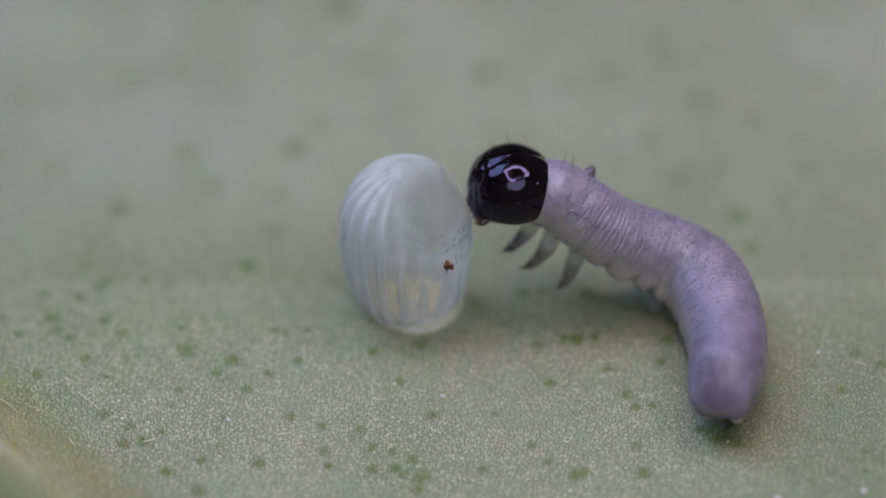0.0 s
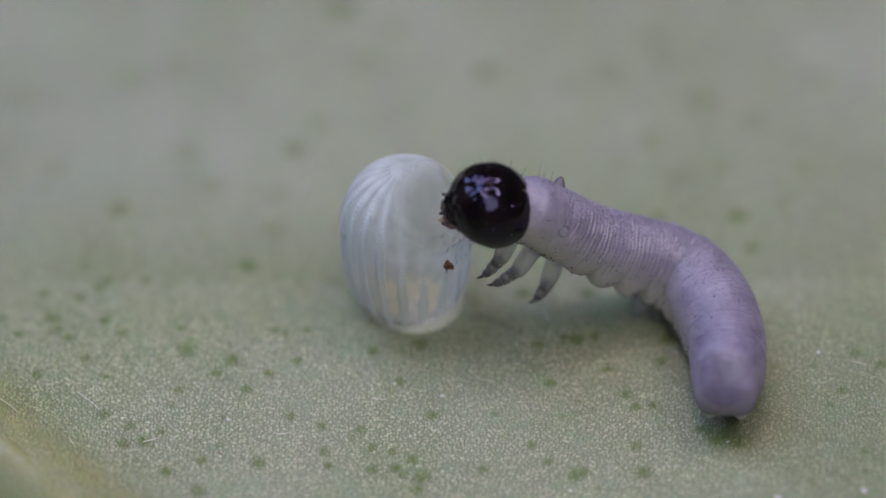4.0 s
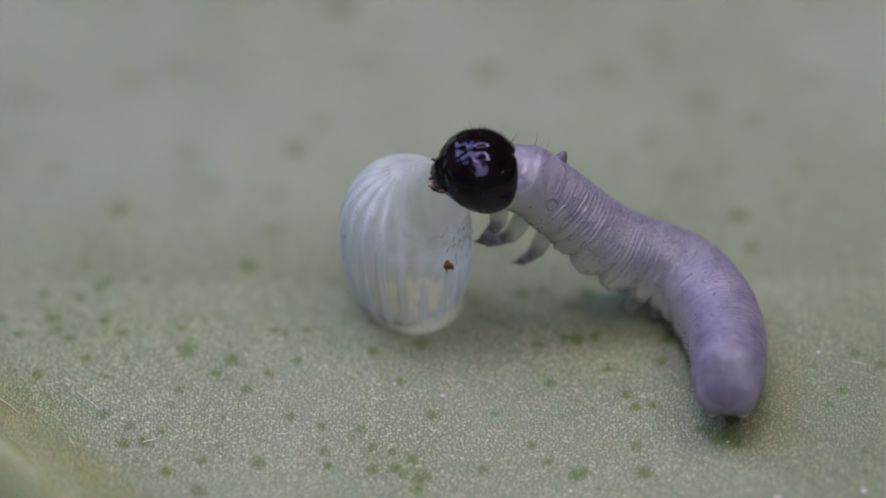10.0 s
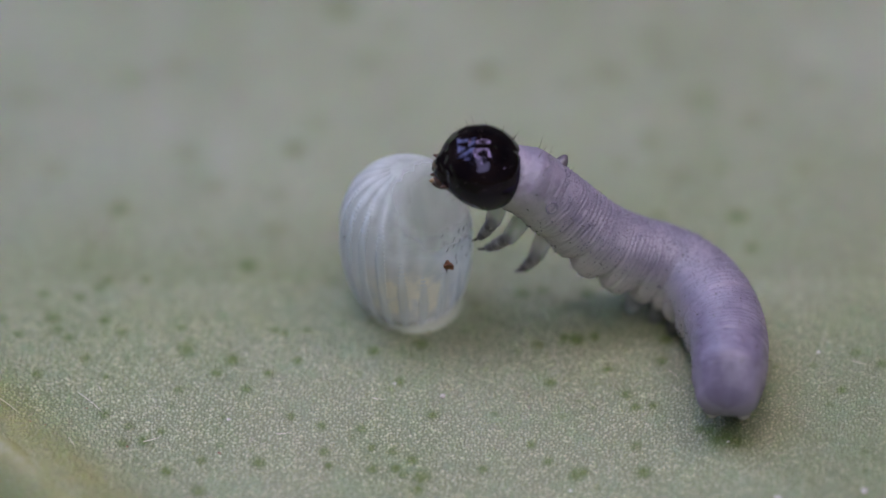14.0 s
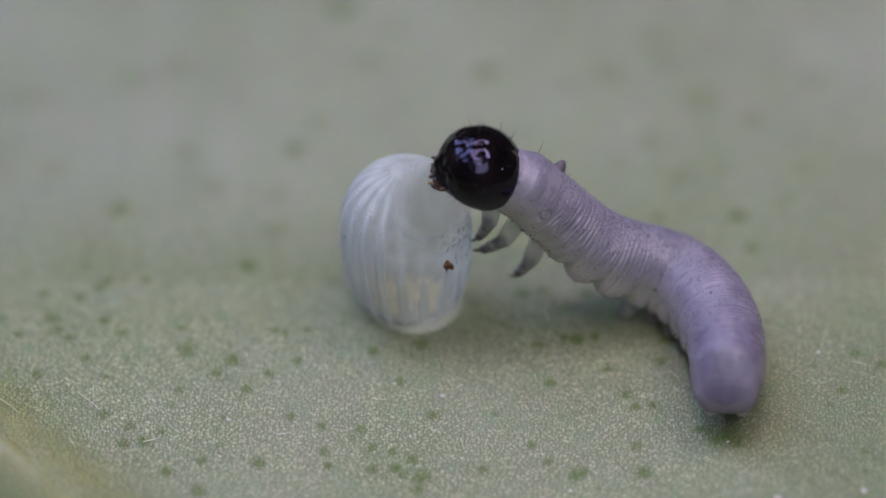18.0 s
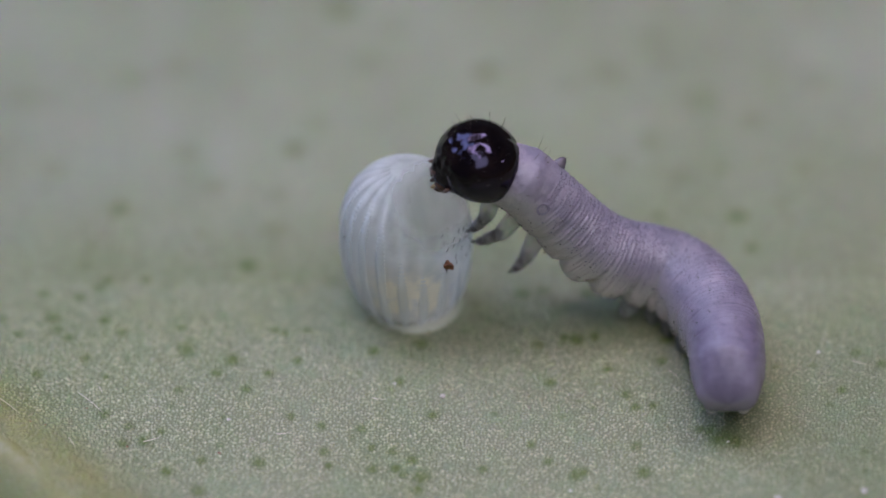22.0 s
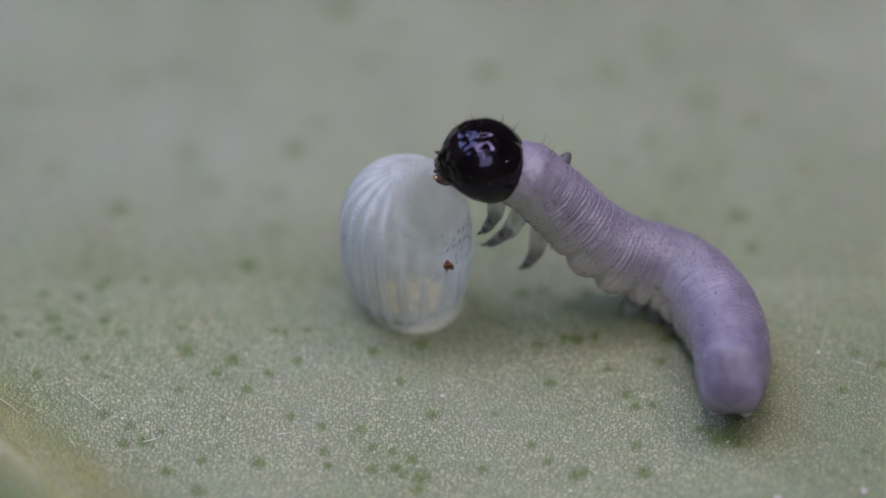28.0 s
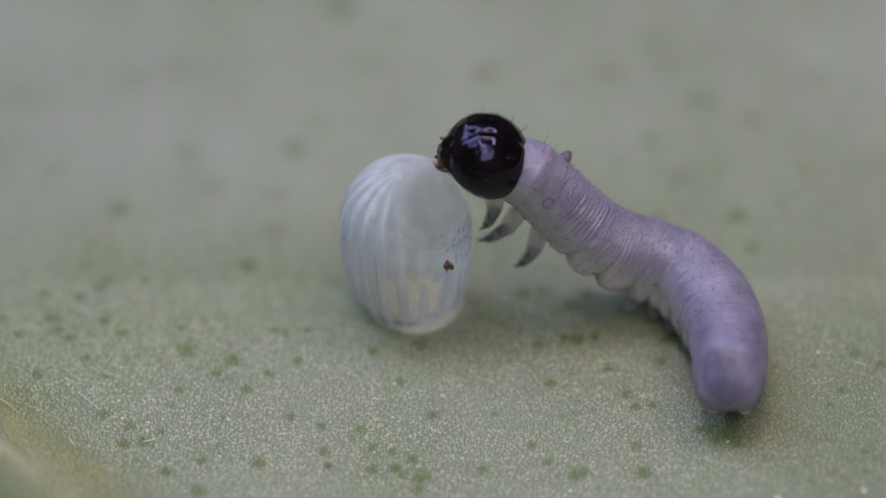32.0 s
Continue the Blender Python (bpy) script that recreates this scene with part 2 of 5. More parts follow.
# broad dull blotches
FAINT_FRECKLES = [(-2.48, -0.18, 0.066), (-1.59, 0.73, 0.082), (-1.16, 0.63, 0.074), (-1.17, 0.21, 0.082), (-2.92, 1.73, 0.132), (-2.72, 0.92, 0.082), (1.50, 2.38, 0.099), (1.56, 2.11, 0.099), (1.81, 1.65, 0.107), (2.16, 1.42, 0.091), (1.45, 1.20, 0.091), (1.66, 0.81, 0.074), (2.51, 0.87, 0.066), (-1.89, -0.41, 0.049), (-0.76, -0.37, 0.058), (-1.89, 2.10, 0.107), (-2.17, 1.97, 0.107), (-0.53, 2.14, 0.107), (1.18, 1.99, 0.099), (0.86, 1.86, 0.082), (2.61, 1.91, 0.107), (-0.34, 2.54, 0.099), (-0.89, 1.43, 0.091), (-1.80, 1.12, 0.082), (-0.64, -0.75, 0.058), (1.25, 0.94, 0.066), (1.96, 0.87, 0.058), (2.35, 0.48, 0.049)]
VEIN_FOOT, VEIN_WAY = np.array((-3.03, -2.04)), np.array((0.69, -0.724))


def leaf_height(x, y):
    """Gentle waves of the blade, in millimetres."""
    far = np.clip(np.hypot(x, y) - 4.0, 0, None)
    side = np.clip((x - 0.9) / 1.6, 0, 1)
    rise = 0.02 * np.clip(x - 1.0, 0, 2.2)
    dip = np.clip(-y - 0.8, 0, 3.0) ** 1.4 * (1 - 0.40 * side * side * (3 - 2 * side)) * np.exp(-(np.clip(-y - 3.0, 0, None) / 2.5) ** 2)
    return (0.02 * np.sin(1.1 * x + 0.6) * np.sin(0.9 * y + 0.4) - 0.15 * dip + rise
            + 0.0035 * far ** 1.6 * np.sin(0.16 * x - 0.10 * y + 0.3))


def swelling(x, y):
    """How far the skin swells up over the vein."""
    across = (x - VEIN_FOOT[0]) * -VEIN_WAY[1] + (y - VEIN_FOOT[1]) * VEIN_WAY[0]
    return 0.17 * np.exp(-(across / 0.42) ** 2)


def blade_height(x, y):
    return float(leaf_height(x, y) + swelling(x, y))


def smooth_noise(shape, step, rng):
    """Random heights on a coarse net, blended over the whole net."""
    n, m = shape[0] // step + 3, shape[1] // step + 3
    net = rng.random((n, m))
    i, j = np.arange(shape[0]) / step, np.arange(shape[1]) / step
    i0, j0 = i.astype(int), j.astype(int)
    fi, fj = (i - i0)[:, None], (j - j0)[None, :]
    fi, fj = fi * fi * (3 - 2 * fi), fj * fj * (3 - 2 * fj)
    return ((net[i0][:, j0] * (1 - fi) + net[i0 + 1][:, j0] * fi) * (1 - fj)
            + (net[i0][:, j0 + 1] * (1 - fi) + net[i0 + 1][:, j0 + 1] * fi) * fj) - 0.5


def wax_beads(X, Y, rng, apart=0.0215):
    """Small uneven domes, side by side: 1 on a tall one's top, 0 between them."""
    jitter, tall = rng.uniform(0.12, 0.88, (2048, 2)), rng.uniform(0.45, 1.0, 2048) ** 1.5
    ci, cj = np.floor(X / apart).astype(int), np.floor(Y / apart).astype(int)
    best = np.zeros_like(X)
    for di in (-1, 0, 1):
        for dj in (-1, 0, 1):
            key = ((ci + di) * 7919 + (cj + dj) * 104729) % 2048
            d2 = (X / apart - ci - di - jitter[key, 0]) ** 2 + (Y / apart - cj - dj - jitter[key, 1]) ** 2
            best = np.maximum(best, np.clip(1 - d2 / (0.12 + 0.17 * tall[key]), 0, 1) * tall[key])
    return best


def grow(start, step, end, factor=1.25):
    """Lines that spread ever wider from start to end."""
    lines, at = [], start
    while at < end:
        at += step
        step *= factor
        lines.append(min(at, end))
    return lines


def build_leaf():
    rng = np.random.default_rng(5)
    leaf = thing("leaf", pose(0, 0, 0), "pale waxy green leaf with dark green freckles and a raised vein", "leaf")
    fine = 0.0064
    xs = np.arange(-3.15, 3.15, fine)
    right = grow(3.15, 0.05, 25.0)
    xs = np.r_[[-x for x in right[::-1]], xs, right]
    ys = np.r_[np.arange(-2.75, -0.4, 0.0072), np.arange(-0.4, 3.0, 0.026)]
    ys = np.r_[[-v for v in grow(2.75, 0.05, 25.0)][::-1], ys, grow(3.0, 0.06, 25.0)]
    X, Y = np.meshgrid(xs, ys, indexing="ij")
    # the outline: a long oval round the vein
    ang = np.arctan2(Y, X)
    ux, uy = np.cos(ang), np.sin(ang)
    a, b = ux * VEIN_WAY[0] + uy * VEIN_WAY[1], -ux * VEIN_WAY[1] + uy * VEIN_WAY[0]
    off = np.array((-VEIN_FOOT @ VEIN_WAY, -(-VEIN_FOOT[0] * VEIN_WAY[1] + VEIN_FOOT[1] * VEIN_WAY[0])))
    la, lb = 38.0, 15.0
    qa, qb, qc = (a / la) ** 2 + (b / lb) ** 2, a * off[0] / la ** 2 + b * off[1] / lb ** 2, (off[0] / la) ** 2 + (off[1] / lb) ** 2 - 1
    reach = (-qb + np.sqrt(qb * qb - qa * qc)) / qa * (1 + 0.012 * np.sin(31 * ang) + 0.01 * np.sin(17 * ang + 1))
    square = 25.0 / np.maximum(np.abs(ux), np.abs(uy))
    k = np.clip((np.maximum(np.abs(X), np.abs(Y)) - 4.0) / 21.0, 0, 1)
    s = 1 - k + k * reach / square
    X, Y = X * s, Y * s
    close = (np.abs(X) < 3.1) & (Y < -0.42) & (Y > -2.7)
    X, Y = X + close * rng.uniform(-0.3, 0.3, X.shape) * fine, Y + close * rng.uniform(-0.3, 0.3, X.shape) * fine
    Z = leaf_height(X, Y)
    bead = wax_beads(X, Y, rng)
    bead = np.where(close, bead, rng.choice(bead[close], X.shape))
    # light falling off to the near right, put in as lower, duller beads
    bead *= 1 - 0.4 * np.clip((X - 1.5) / 1.3, 0, 1) * np.clip((-0.7 - Y) / 0.8, 0, 1)
    near = np.maximum(np.abs(X), np.abs(Y)) < 3.2
    Z = Z + near * (0.013 * bead + 0.010 * smooth_noise(X.shape, 17, rng))
    # the skin swells up towards the vein
    across = (X - VEIN_FOOT[0]) * -VEIN_WAY[1] + (Y - VEIN_FOOT[1]) * VEIN_WAY[0]
    Z = Z + swelling(X, Y)
    pig = np.zeros_like(X)
    specks = [(*rng.uniform(-3.2, 3.2, 2), rng.uniform(0.012, 0.026)) for _ in range(150)]
    for group, strong in ((FRECKLES + SMALL_FRECKLES + MORE_FRECKLES, 0.74), (specks, 0.45), (FAINT_FRECKLES, 0.26)):
        for x, y, r in group:
            near = np.exp(-(((X - x) ** 2 + (Y - y) ** 2) / (1.2 * r) ** 2) ** 1.6)
            pig = np.maximum(pig, near * strong * rng.uniform(0.8, 1.0))
    # the blade beyond the vein is bare and darker
    pig = np.maximum(pig, 0.6 * np.clip((-across - 0.06) / 0.2, 0, 1))
    pig *= 0.9 + 0.4 * np.abs(smooth_noise(X.shape, 6, rng))
    skin = 0.85 * np.exp(-(across / 0.40) ** 4) * (0.8 + 0.6 * smooth_noise(X.shape, 9, rng))
    # the blade's colour grows paler towards its far side
    far_pale = 0.46 * np.clip((Y + 0.9) / 2.4, 0, 1) ** 0.8 * (0.9 + 0.5 * smooth_noise(X.shape, 40, rng))
    n, m = X.shape
    idx = np.arange(n * m).reshape(n, m)
    quads = np.stack([idx[:-1, :-1], idx[1:, :-1], idx[1:, 1:], idx[:-1, 1:]], -1).reshape(-1, 4)
    mesh = bpy.data.meshes.new("blade")
    mesh.vertices.add(n * m)
    mesh.vertices.foreach_set("co", (np.stack([X, Y, Z], -1) * MM).ravel())
    mesh.loops.add(quads.size)
    mesh.loops.foreach_set("vertex_index", quads.ravel())
    mesh.polygons.add(len(quads))
    mesh.polygons.foreach_set("loop_start", np.arange(len(quads)) * 4)
    mesh.polygons.foreach_set("use_smooth", np.ones(len(quads), bool))
    mesh.update(calc_edges=True)
    mesh.attributes.new("pigment", "FLOAT", "POINT").data.foreach_set("value", pig.ravel())
    mesh.attributes.new("bead", "FLOAT", "POINT").data.foreach_set("value", bead.ravel())
    mesh.attributes.new("far_pale", "FLOAT", "POINT").data.foreach_set("value", far_pale.ravel())
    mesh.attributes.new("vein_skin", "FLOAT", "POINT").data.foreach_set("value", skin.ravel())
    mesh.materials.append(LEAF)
    blade = new("blade", mesh)
    blade.parent = leaf
    solid = blade.modifiers.new("thickness", "SOLIDIFY")
    solid.thickness, solid.offset = 0.25 * MM, -1
    # the raised vein
    pts, radii = [], []
    for u in np.linspace(-36, 36, 400):
        u = np.sign(u) * abs(u) ** 1.8 / 36 ** 0.8
        p = VEIN_FOOT + VEIN_WAY * u
        pts.append((p[0], p[1], float(leaf_height(p[0], p[1])) + 0.006 + 0.006 * math.sin(7 * u)))
        radii.append(0.165 * (1 - 0.6 * abs(u) / 36) * (1 + 0.03 * math.sin(9 * u + 1)))
    part("vein", tube(pts, radii, 24), RIB, leaf, "yellowish raised leaf vein")
    strand = [(p[0] + 0.13, p[1] + 0.15, p[2] + 0.120) for p in pts[60:340]]
    part("vein_strand", tube(strand, [0.024 + 0.005 * math.sin(i) for i in range(len(strand))], 8), RIB, leaf)
    # fine pale hairs of the leaf
    for x, y, dx, dy, ln in ((-3.06, -1.66, 1, -1.0, 0.26), (-2.50, -1.52, 1, -1.1, 0.30), (-2.56, -1.98, 0.5, -0.9, 0.14), (-0.49, -1.54, 0.8, -0.5, 0.12), (-2.36, -1.46, 0.4, -1, 0.08),
                             (1.55, -1.30, 0.6, -0.7, 0.12), (2.81, -1.27, 0.7, -0.6, 0.12), (-1.14, -1.87, 1, -0.2, 0.10), (-2.05, -1.95, 1, 0.1, 0.13), (2.05, -0.81, 1, -0.3, 0.12)):
        part("leaf_hair", hair((x, y, blade_height(x, y) + 0.010), (dx, dy, 0.12), ln, 0.0038, 0.12), WHITE_HAIR, leaf, "fine pale leaf hair")
    return leaf


# ---- the egg shell ----
EGG_AT = (-0.222, -0.60)
PROFILE = [(0.00, 0.270), (0.05, 0.305), (0.15, 0.365), (0.30, 0.412), (0.48, 0.443), (0.64, 0.450), (0.80, 0.440), (0.93, 0.408), (1.04, 0.350), (1.12, 0.275), (1.17, 0.195), (1.20, 0.105), (1.212, 0.03)]
BITES = [(Vector((0.235, -0.21, 1.07)), 0.225), (Vector((0.38, -0.02, 0.98)), 0.20)]


def egg_radius(h):
    return float(np.interp(h, [p[0] for p in PROFILE], [p[1] for p in PROFILE]))


def to_bite(p):
    """How far p lies outside the chewed hole."""
    ragged = 0.05 * noise.noise(p * 9) + 0.02 * noise.noise(p * 31)
    return min((p - spot).length - wide for spot, wide in BITES) - ragged


def bitten(p, margin=0.0):
    return to_bite(p) < margin


def egg_heights(n):
    """Heights in even steps along the curved wall."""
    hs = np.linspace(0, 1.212, 600)
    rs = np.array([egg_radius(h) for h in hs])
    rs = np.convolve(np.r_[[rs[0]] * 20, rs, [rs[-1]] * 20], np.ones(41) / 41, "valid")
    run = np.r_[0, np.cumsum(np.hypot(np.diff(hs), np.diff(rs)))]
    at = np.linspace(0, run[-1], n)
    return list(zip(np.interp(at, run, hs), np.interp(at, run, rs)))


def rib_strip(bm, a, run):
    """A low rounded crest along the wall at the angle a, notched across."""
    side, out = Vector((-math.sin(a), math.cos(a), 0)), Vector((math.cos(a), math.sin(a), 0))
    rings = []
    for p, j, end in run:
        wide = (0.028 + 0.014 * (j % 2)) * (0.5 + 0.5 * min(1, p.to_2d().length / 0.4)) * (0.15 + 0.85 * end)
        high = (0.006 + 0.010 * (j % 2)) * (0.2 + 0.8 * end)
        rings.append([p + side * wide * math.cos(b) + out * (-0.004 + 0.008 * end + high * math.sin(b)) for b in (2 * math.pi * k / 9 for k in range(9))])
    skin_rings(bm, rings)


def build_egg(ribs=19):
    egg = thing("butterfly_egg", mm(*EGG_AT, -0.01, 2, -2.5, 0), "translucent milky white ribbed empty egg shell with a chewed hole", "egg")
    wall = egg_heights(90)
    n = ribs * 9
    bm = bmesh.new()
    sheets = []
    for inset in (0.0, 0.012):
        sheet = []
        for j, (h, r) in enumerate(wall):
            row = []
            for i in range(n):
                a = 2 * math.pi * i / n
                ridge = abs(math.sin(a * ribs / 2)) ** 2
                k = r - inset + 0.006 * (1 - ridge) * min(1, r / 0.3) + 0.0055 * math.cos(j * math.pi) * ridge
                row.append(bm.verts.new((k * math.cos(a), k * math.sin(a), h - (inset if h > 1.1 else 0))))
            sheet.append(row)
        sheets.append(sheet)
    outer, inner = sheets
    gone = {(j, i) for j in range(len(wall) - 1) for i in range(n)
            if bitten((outer[j][i].co + outer[j + 1][(i + 1) % n].co) / 2)}
    for j in range(len(wall) - 1):
        for i in range(n):
            if (j, i) in gone:
                continue
            i1 = (i + 1) % n
            bm.faces.new((outer[j][i], outer[j][i1], outer[j + 1][i1], outer[j + 1][i]))
            bm.faces.new((inner[j][i], inner[j + 1][i], inner[j + 1][i1], inner[j][i1])).material_index = 1
            for (dj, di, a, b) in ((0, -1, (j, i), (j + 1, i)), (0, 1, (j, i1), (j + 1, i1)), (-1, 0, (j, i), (j, i1)), (1, 0, (j + 1, i), (j + 1, i1))):
                if (j + dj, (i + di) % n) in gone:
                    bm.faces.new((outer[a[0]][a[1]], outer[b[0]][b[1]], inner[b[0]][b[1]], inner[a[0]][a[1]]))
    bmesh.ops.delete(bm, geom=[v for v in bm.verts if not v.link_faces], context="VERTS")
    top = bm.verts.new((0, 0, wall[-1][0] + 0.004))
    for i in range(n):
        bm.faces.new((outer[-1][i], outer[-1][(i + 1) % n], top))
    thin = []
    for v in bm.verts:
        # the panel's hazy reflection, put into the wall as a whiter patch
        glare = math.exp(-((v.co.x + 0.16) / 0.22) ** 2 - ((v.co.z - 1.02) / 0.26) ** 2) * (0.8 + 0.5 * noise.noise(v.co * 6))
        bare = 0.32 + 0.35 * (1 - ease(0.0, 0.42, v.co.z)) - 0.3 * ease(0.24, 0.45, abs(v.co.x)) + 0.30 * math.exp(-((v.co.x - 0.1) / 0.2) ** 2 - ((v.co.z - 0.62) / 0.4) ** 2)
        bare -= 0.25 * ease(0.0, 0.15, v.co.y) * ease(0.2, 0.5, v.co.z)
        thin.append(max(0.0, min(1.0, max(bare - 0.95 * glare, 1.15 - ease(0.02, 0.30, v.co.z), 1.0 - max(0.0, to_bite(v.co)) / 0.34))))
    stain = []
    for v in bm.verts:
        p = v.co * 9 + Vector((0, 0, 5))
        patch = math.exp(-((v.co.x - 0.02) / 0.24) ** 2 - ((v.co.z - 0.42) / 0.22) ** 2) * (v.co.y < 0)
        stain.append(max(0.0, min(1.0, patch * (1.5 + 1.7 * noise.noise(p) + 0.5 * noise.noise(p * 3)))))
    thin = [a * (1 - 0.75 * b) for a, b in zip(thin, stain)]
    shell = part("shell", bm, SHELL, egg, "thin milky egg wall with fine cross lines")
    shell.data.materials.append(LINING)
    shell.data.attributes.new("thinness", "FLOAT", "POINT").data.foreach_set("value", thin)
    shell.data.attributes.new("stain", "FLOAT", "POINT").data.foreach_set("value", stain)
    # each rib: a beaded crest that follows the wall
    crest = egg_heights(84)
    for k in range(ribs):
        a = 2 * math.pi * k / ribs
        run = []
        runs = []
        for j, (h, r) in enumerate(crest):
            p = Vector((r * math.cos(a), r * math.sin(a), h))
            if r < 0.13 + 0.05 * (k % 2) or bitten(p, 0.13) or (p.x > -0.1 and p.z > 0.5 and p.y > 0):
                if len(run) > 3:
                    runs.append(run)
                run = []
            else:
                run.append((p, j))
        if len(run) > 3:
            runs.append(run)
        bm = bmesh.new()
        for run in runs:
            rib_strip(bm, a, [(p, j, min(1.0, 0.1 + i / 16, (len(run) - 1 - i) / 26)) for i, (p, j) in enumerate(run)])
        if bm.verts:
            part("rib", bm, RIDGE, egg)
        else:
            bm.free()
    # short dark dashes in rows between the ribs beside the hole
    rnd = random.Random(4)
    for col in range(5):
        for row in range(5):
            a, h = radians(-52 + 9 * col + rnd.uniform(-2, 2)), 0.60 + 0.075 * row + rnd.uniform(-0.02, 0.02)
            p = Vector((math.cos(a), math.sin(a), 0)) * (egg_radius(h) + 0.006) + Vector((0, 0, h))
            if bitten(p, 0.01) or rnd.random() < 0.2:
                continue
            way = Vector((-math.sin(a) * 0.6, math.cos(a) * 0.6, 0.9)).normalized() * 0.019
            part("dash", tube([p - way, p, p + way], [0.0014, 0.0024, 0.0014], 5), DARK, egg, "short dark dash on the shell")
    a, h = radians(-160), 0.745
    r = egg_radius(h) + 0.006
    part("speck", lump((0.009, 0.008, 0.010), 5, 0.3, 1), DARK, egg, "tiny black speck on the shell", mm(r * math.cos(a), r * math.sin(a), h))
    # the pale foot that glues it to the leaf
    foot = []
    for h, r in ((-0.03, 0.375), (0.0, 0.350), (0.020, 0.318), (0.05, 0.302)):
        foot.append([(r * (1 + 0.05 * noise.noise(Vector((math.cos(a) * 2, math.sin(a) * 2, 3)))) * math.cos(a), r * math.sin(a), h)
                     for a in (2 * math.pi * k / 48 for k in range(48))])
    bm = bmesh.new()
    skin_rings(bm, foot, (False, False))
    # a pale plate across the bottom, added to brighten the shell's inside
    plate = bmesh.new()
    skin_rings(plate, [[(r * math.cos(a), r * math.sin(a), h) for a in (2 * math.pi * k / 48 for k in range(48))] for h, r in ((0.004, 0.292), (0.012, 0.300), (0.018, 0.285))])
    part("floor", plate, BASE_WALL, egg, "pale bottom plate added to brighten the shell from inside")
    part("foot", bm, BASE_WALL, egg, "pale glued foot of the egg")
    return egg


# ---- the caterpillar ----
BASE = mm(1.6, -1.0, 0.0)
GIRTH_AT = [-1.0, -0.5, 0.5, 1.5, 2.5, 3.5, 4.5, 5.5, 6.5, 7.5, 8.5, 9.5, 10.5, 11.5, 12.3, 12.9, 13.3]
GIRTH = [0.210, 0.230, 0.240, 0.243, 0.246, 0.255, 0.264, 0.272, 0.278, 0.280, 0.276, 0.270, 0.263, 0.255, 0.248, 0.240, 0.230]
STEP = 0.2          # the length of one body ring
TAIL_END = 12.82


def skin_radius(u, a):
    """How far the skin stands off the body's axis: u counts the rings from the neck, a turns from the left side (0) over the back (90 degrees)."""
    c, s = math.cos(a), math.sin(a)
    way = Vector((u * 1.2, c * 1.3, s * 1.3))
    w = u - round(u)
    front, rear = ease(-0.1, 1.4, u), 1 - 0.5 * ease(8.0, 11.0, u)
    phase = 6.5 * u + 0.40 * noise.noise(way * 1.5) + 0.12 * noise.noise(way * 5) + 0.2 * c
    top = 0.30 + 0.70 * max(0.0, min(1.0, 0.22 + s * 1.15))
    deep = min(1.4, 0.35 + 1.5 * abs(noise.noise(Vector((phase * 0.83, 0.6 * c, 0.6 * s)))))
    fold = (abs(math.sin(math.pi * phase)) ** 0.35 - 0.75) * 0.0190 * top * deep * (0.04 + 0.96 * front) * rear
    low = math.degrees(math.atan2(s, abs(c)))
    side = math.exp(-((low + 40) / 23) ** 2)
    size = 0.054 * ease(1.6, 3.0, u) * (1 - 0.7 * ease(8.5, 10.5, u)) + 0.012 * (1 - ease(1.6, 3.0, u)) * front
    lobe = size * side * (max(0.0, math.cos(math.pi * w)) ** 0.6 * 1.45 - 0.45)
    crease = math.exp(-((abs(w) - 0.5) / 0.045) ** 2) * front * (1 - ease(11.0, 12.0, u))
    r = float(np.interp(u, GIRTH_AT, GIRTH)) + fold + lobe - 0.012 * crease * (0.3 + 0.6 * ease(5.5, 8.5, u) + 0.7 * math.exp(-((low + 25) / 30) ** 2))
    r += 0.032 * math.exp(-((u + 0.05) / 0.42) ** 2) * max(0.0, s)
    r += 0.005 * noise.noise(way * 4) + 0.004 * noise.noise(way * 13) + 0.0035 * noise.noise(way * 34) * (0.35 + 0.65 * max(0.0, s))
    if s < -0.75:
        r *= 1 - 0.2 * (-s - 0.75) / 0.25
    return r


def skin_point(u, a, lift=0.0):
    r = skin_radius(u, a) + lift
    return r * math.cos(a), r * math.sin(a) * 0.97


def slice_mesh(u0, u1, middle, over=0.11, dive=0.06):
    """One rigid fold of the skin: +x is forward, +z its back; its rims dive under the neighbours. Also where each point sits along the body."""
    rings, spots, n = [], [], 96
    us = [u0 - over, u0 - over / 2] + list(np.linspace(u0, u1, max(9, int(33 * (u1 - u0))))) + [u1 + over / 2, u1 + over]
    for u in us:
        out = max(0.0, u0 - u, u - u1) / over
        ring = []
        for k in range(n):
            y, z = skin_point(u, 2 * math.pi * k / n)
            q = 1 - dive * out
            ring.append((-(u - middle) * STEP, y * q, z * q))
            spots.append((u * STEP, y, z))
        rings.append(ring)
    bm = bmesh.new()
    skin_rings(bm, rings, (False, False))
    return bm, spots


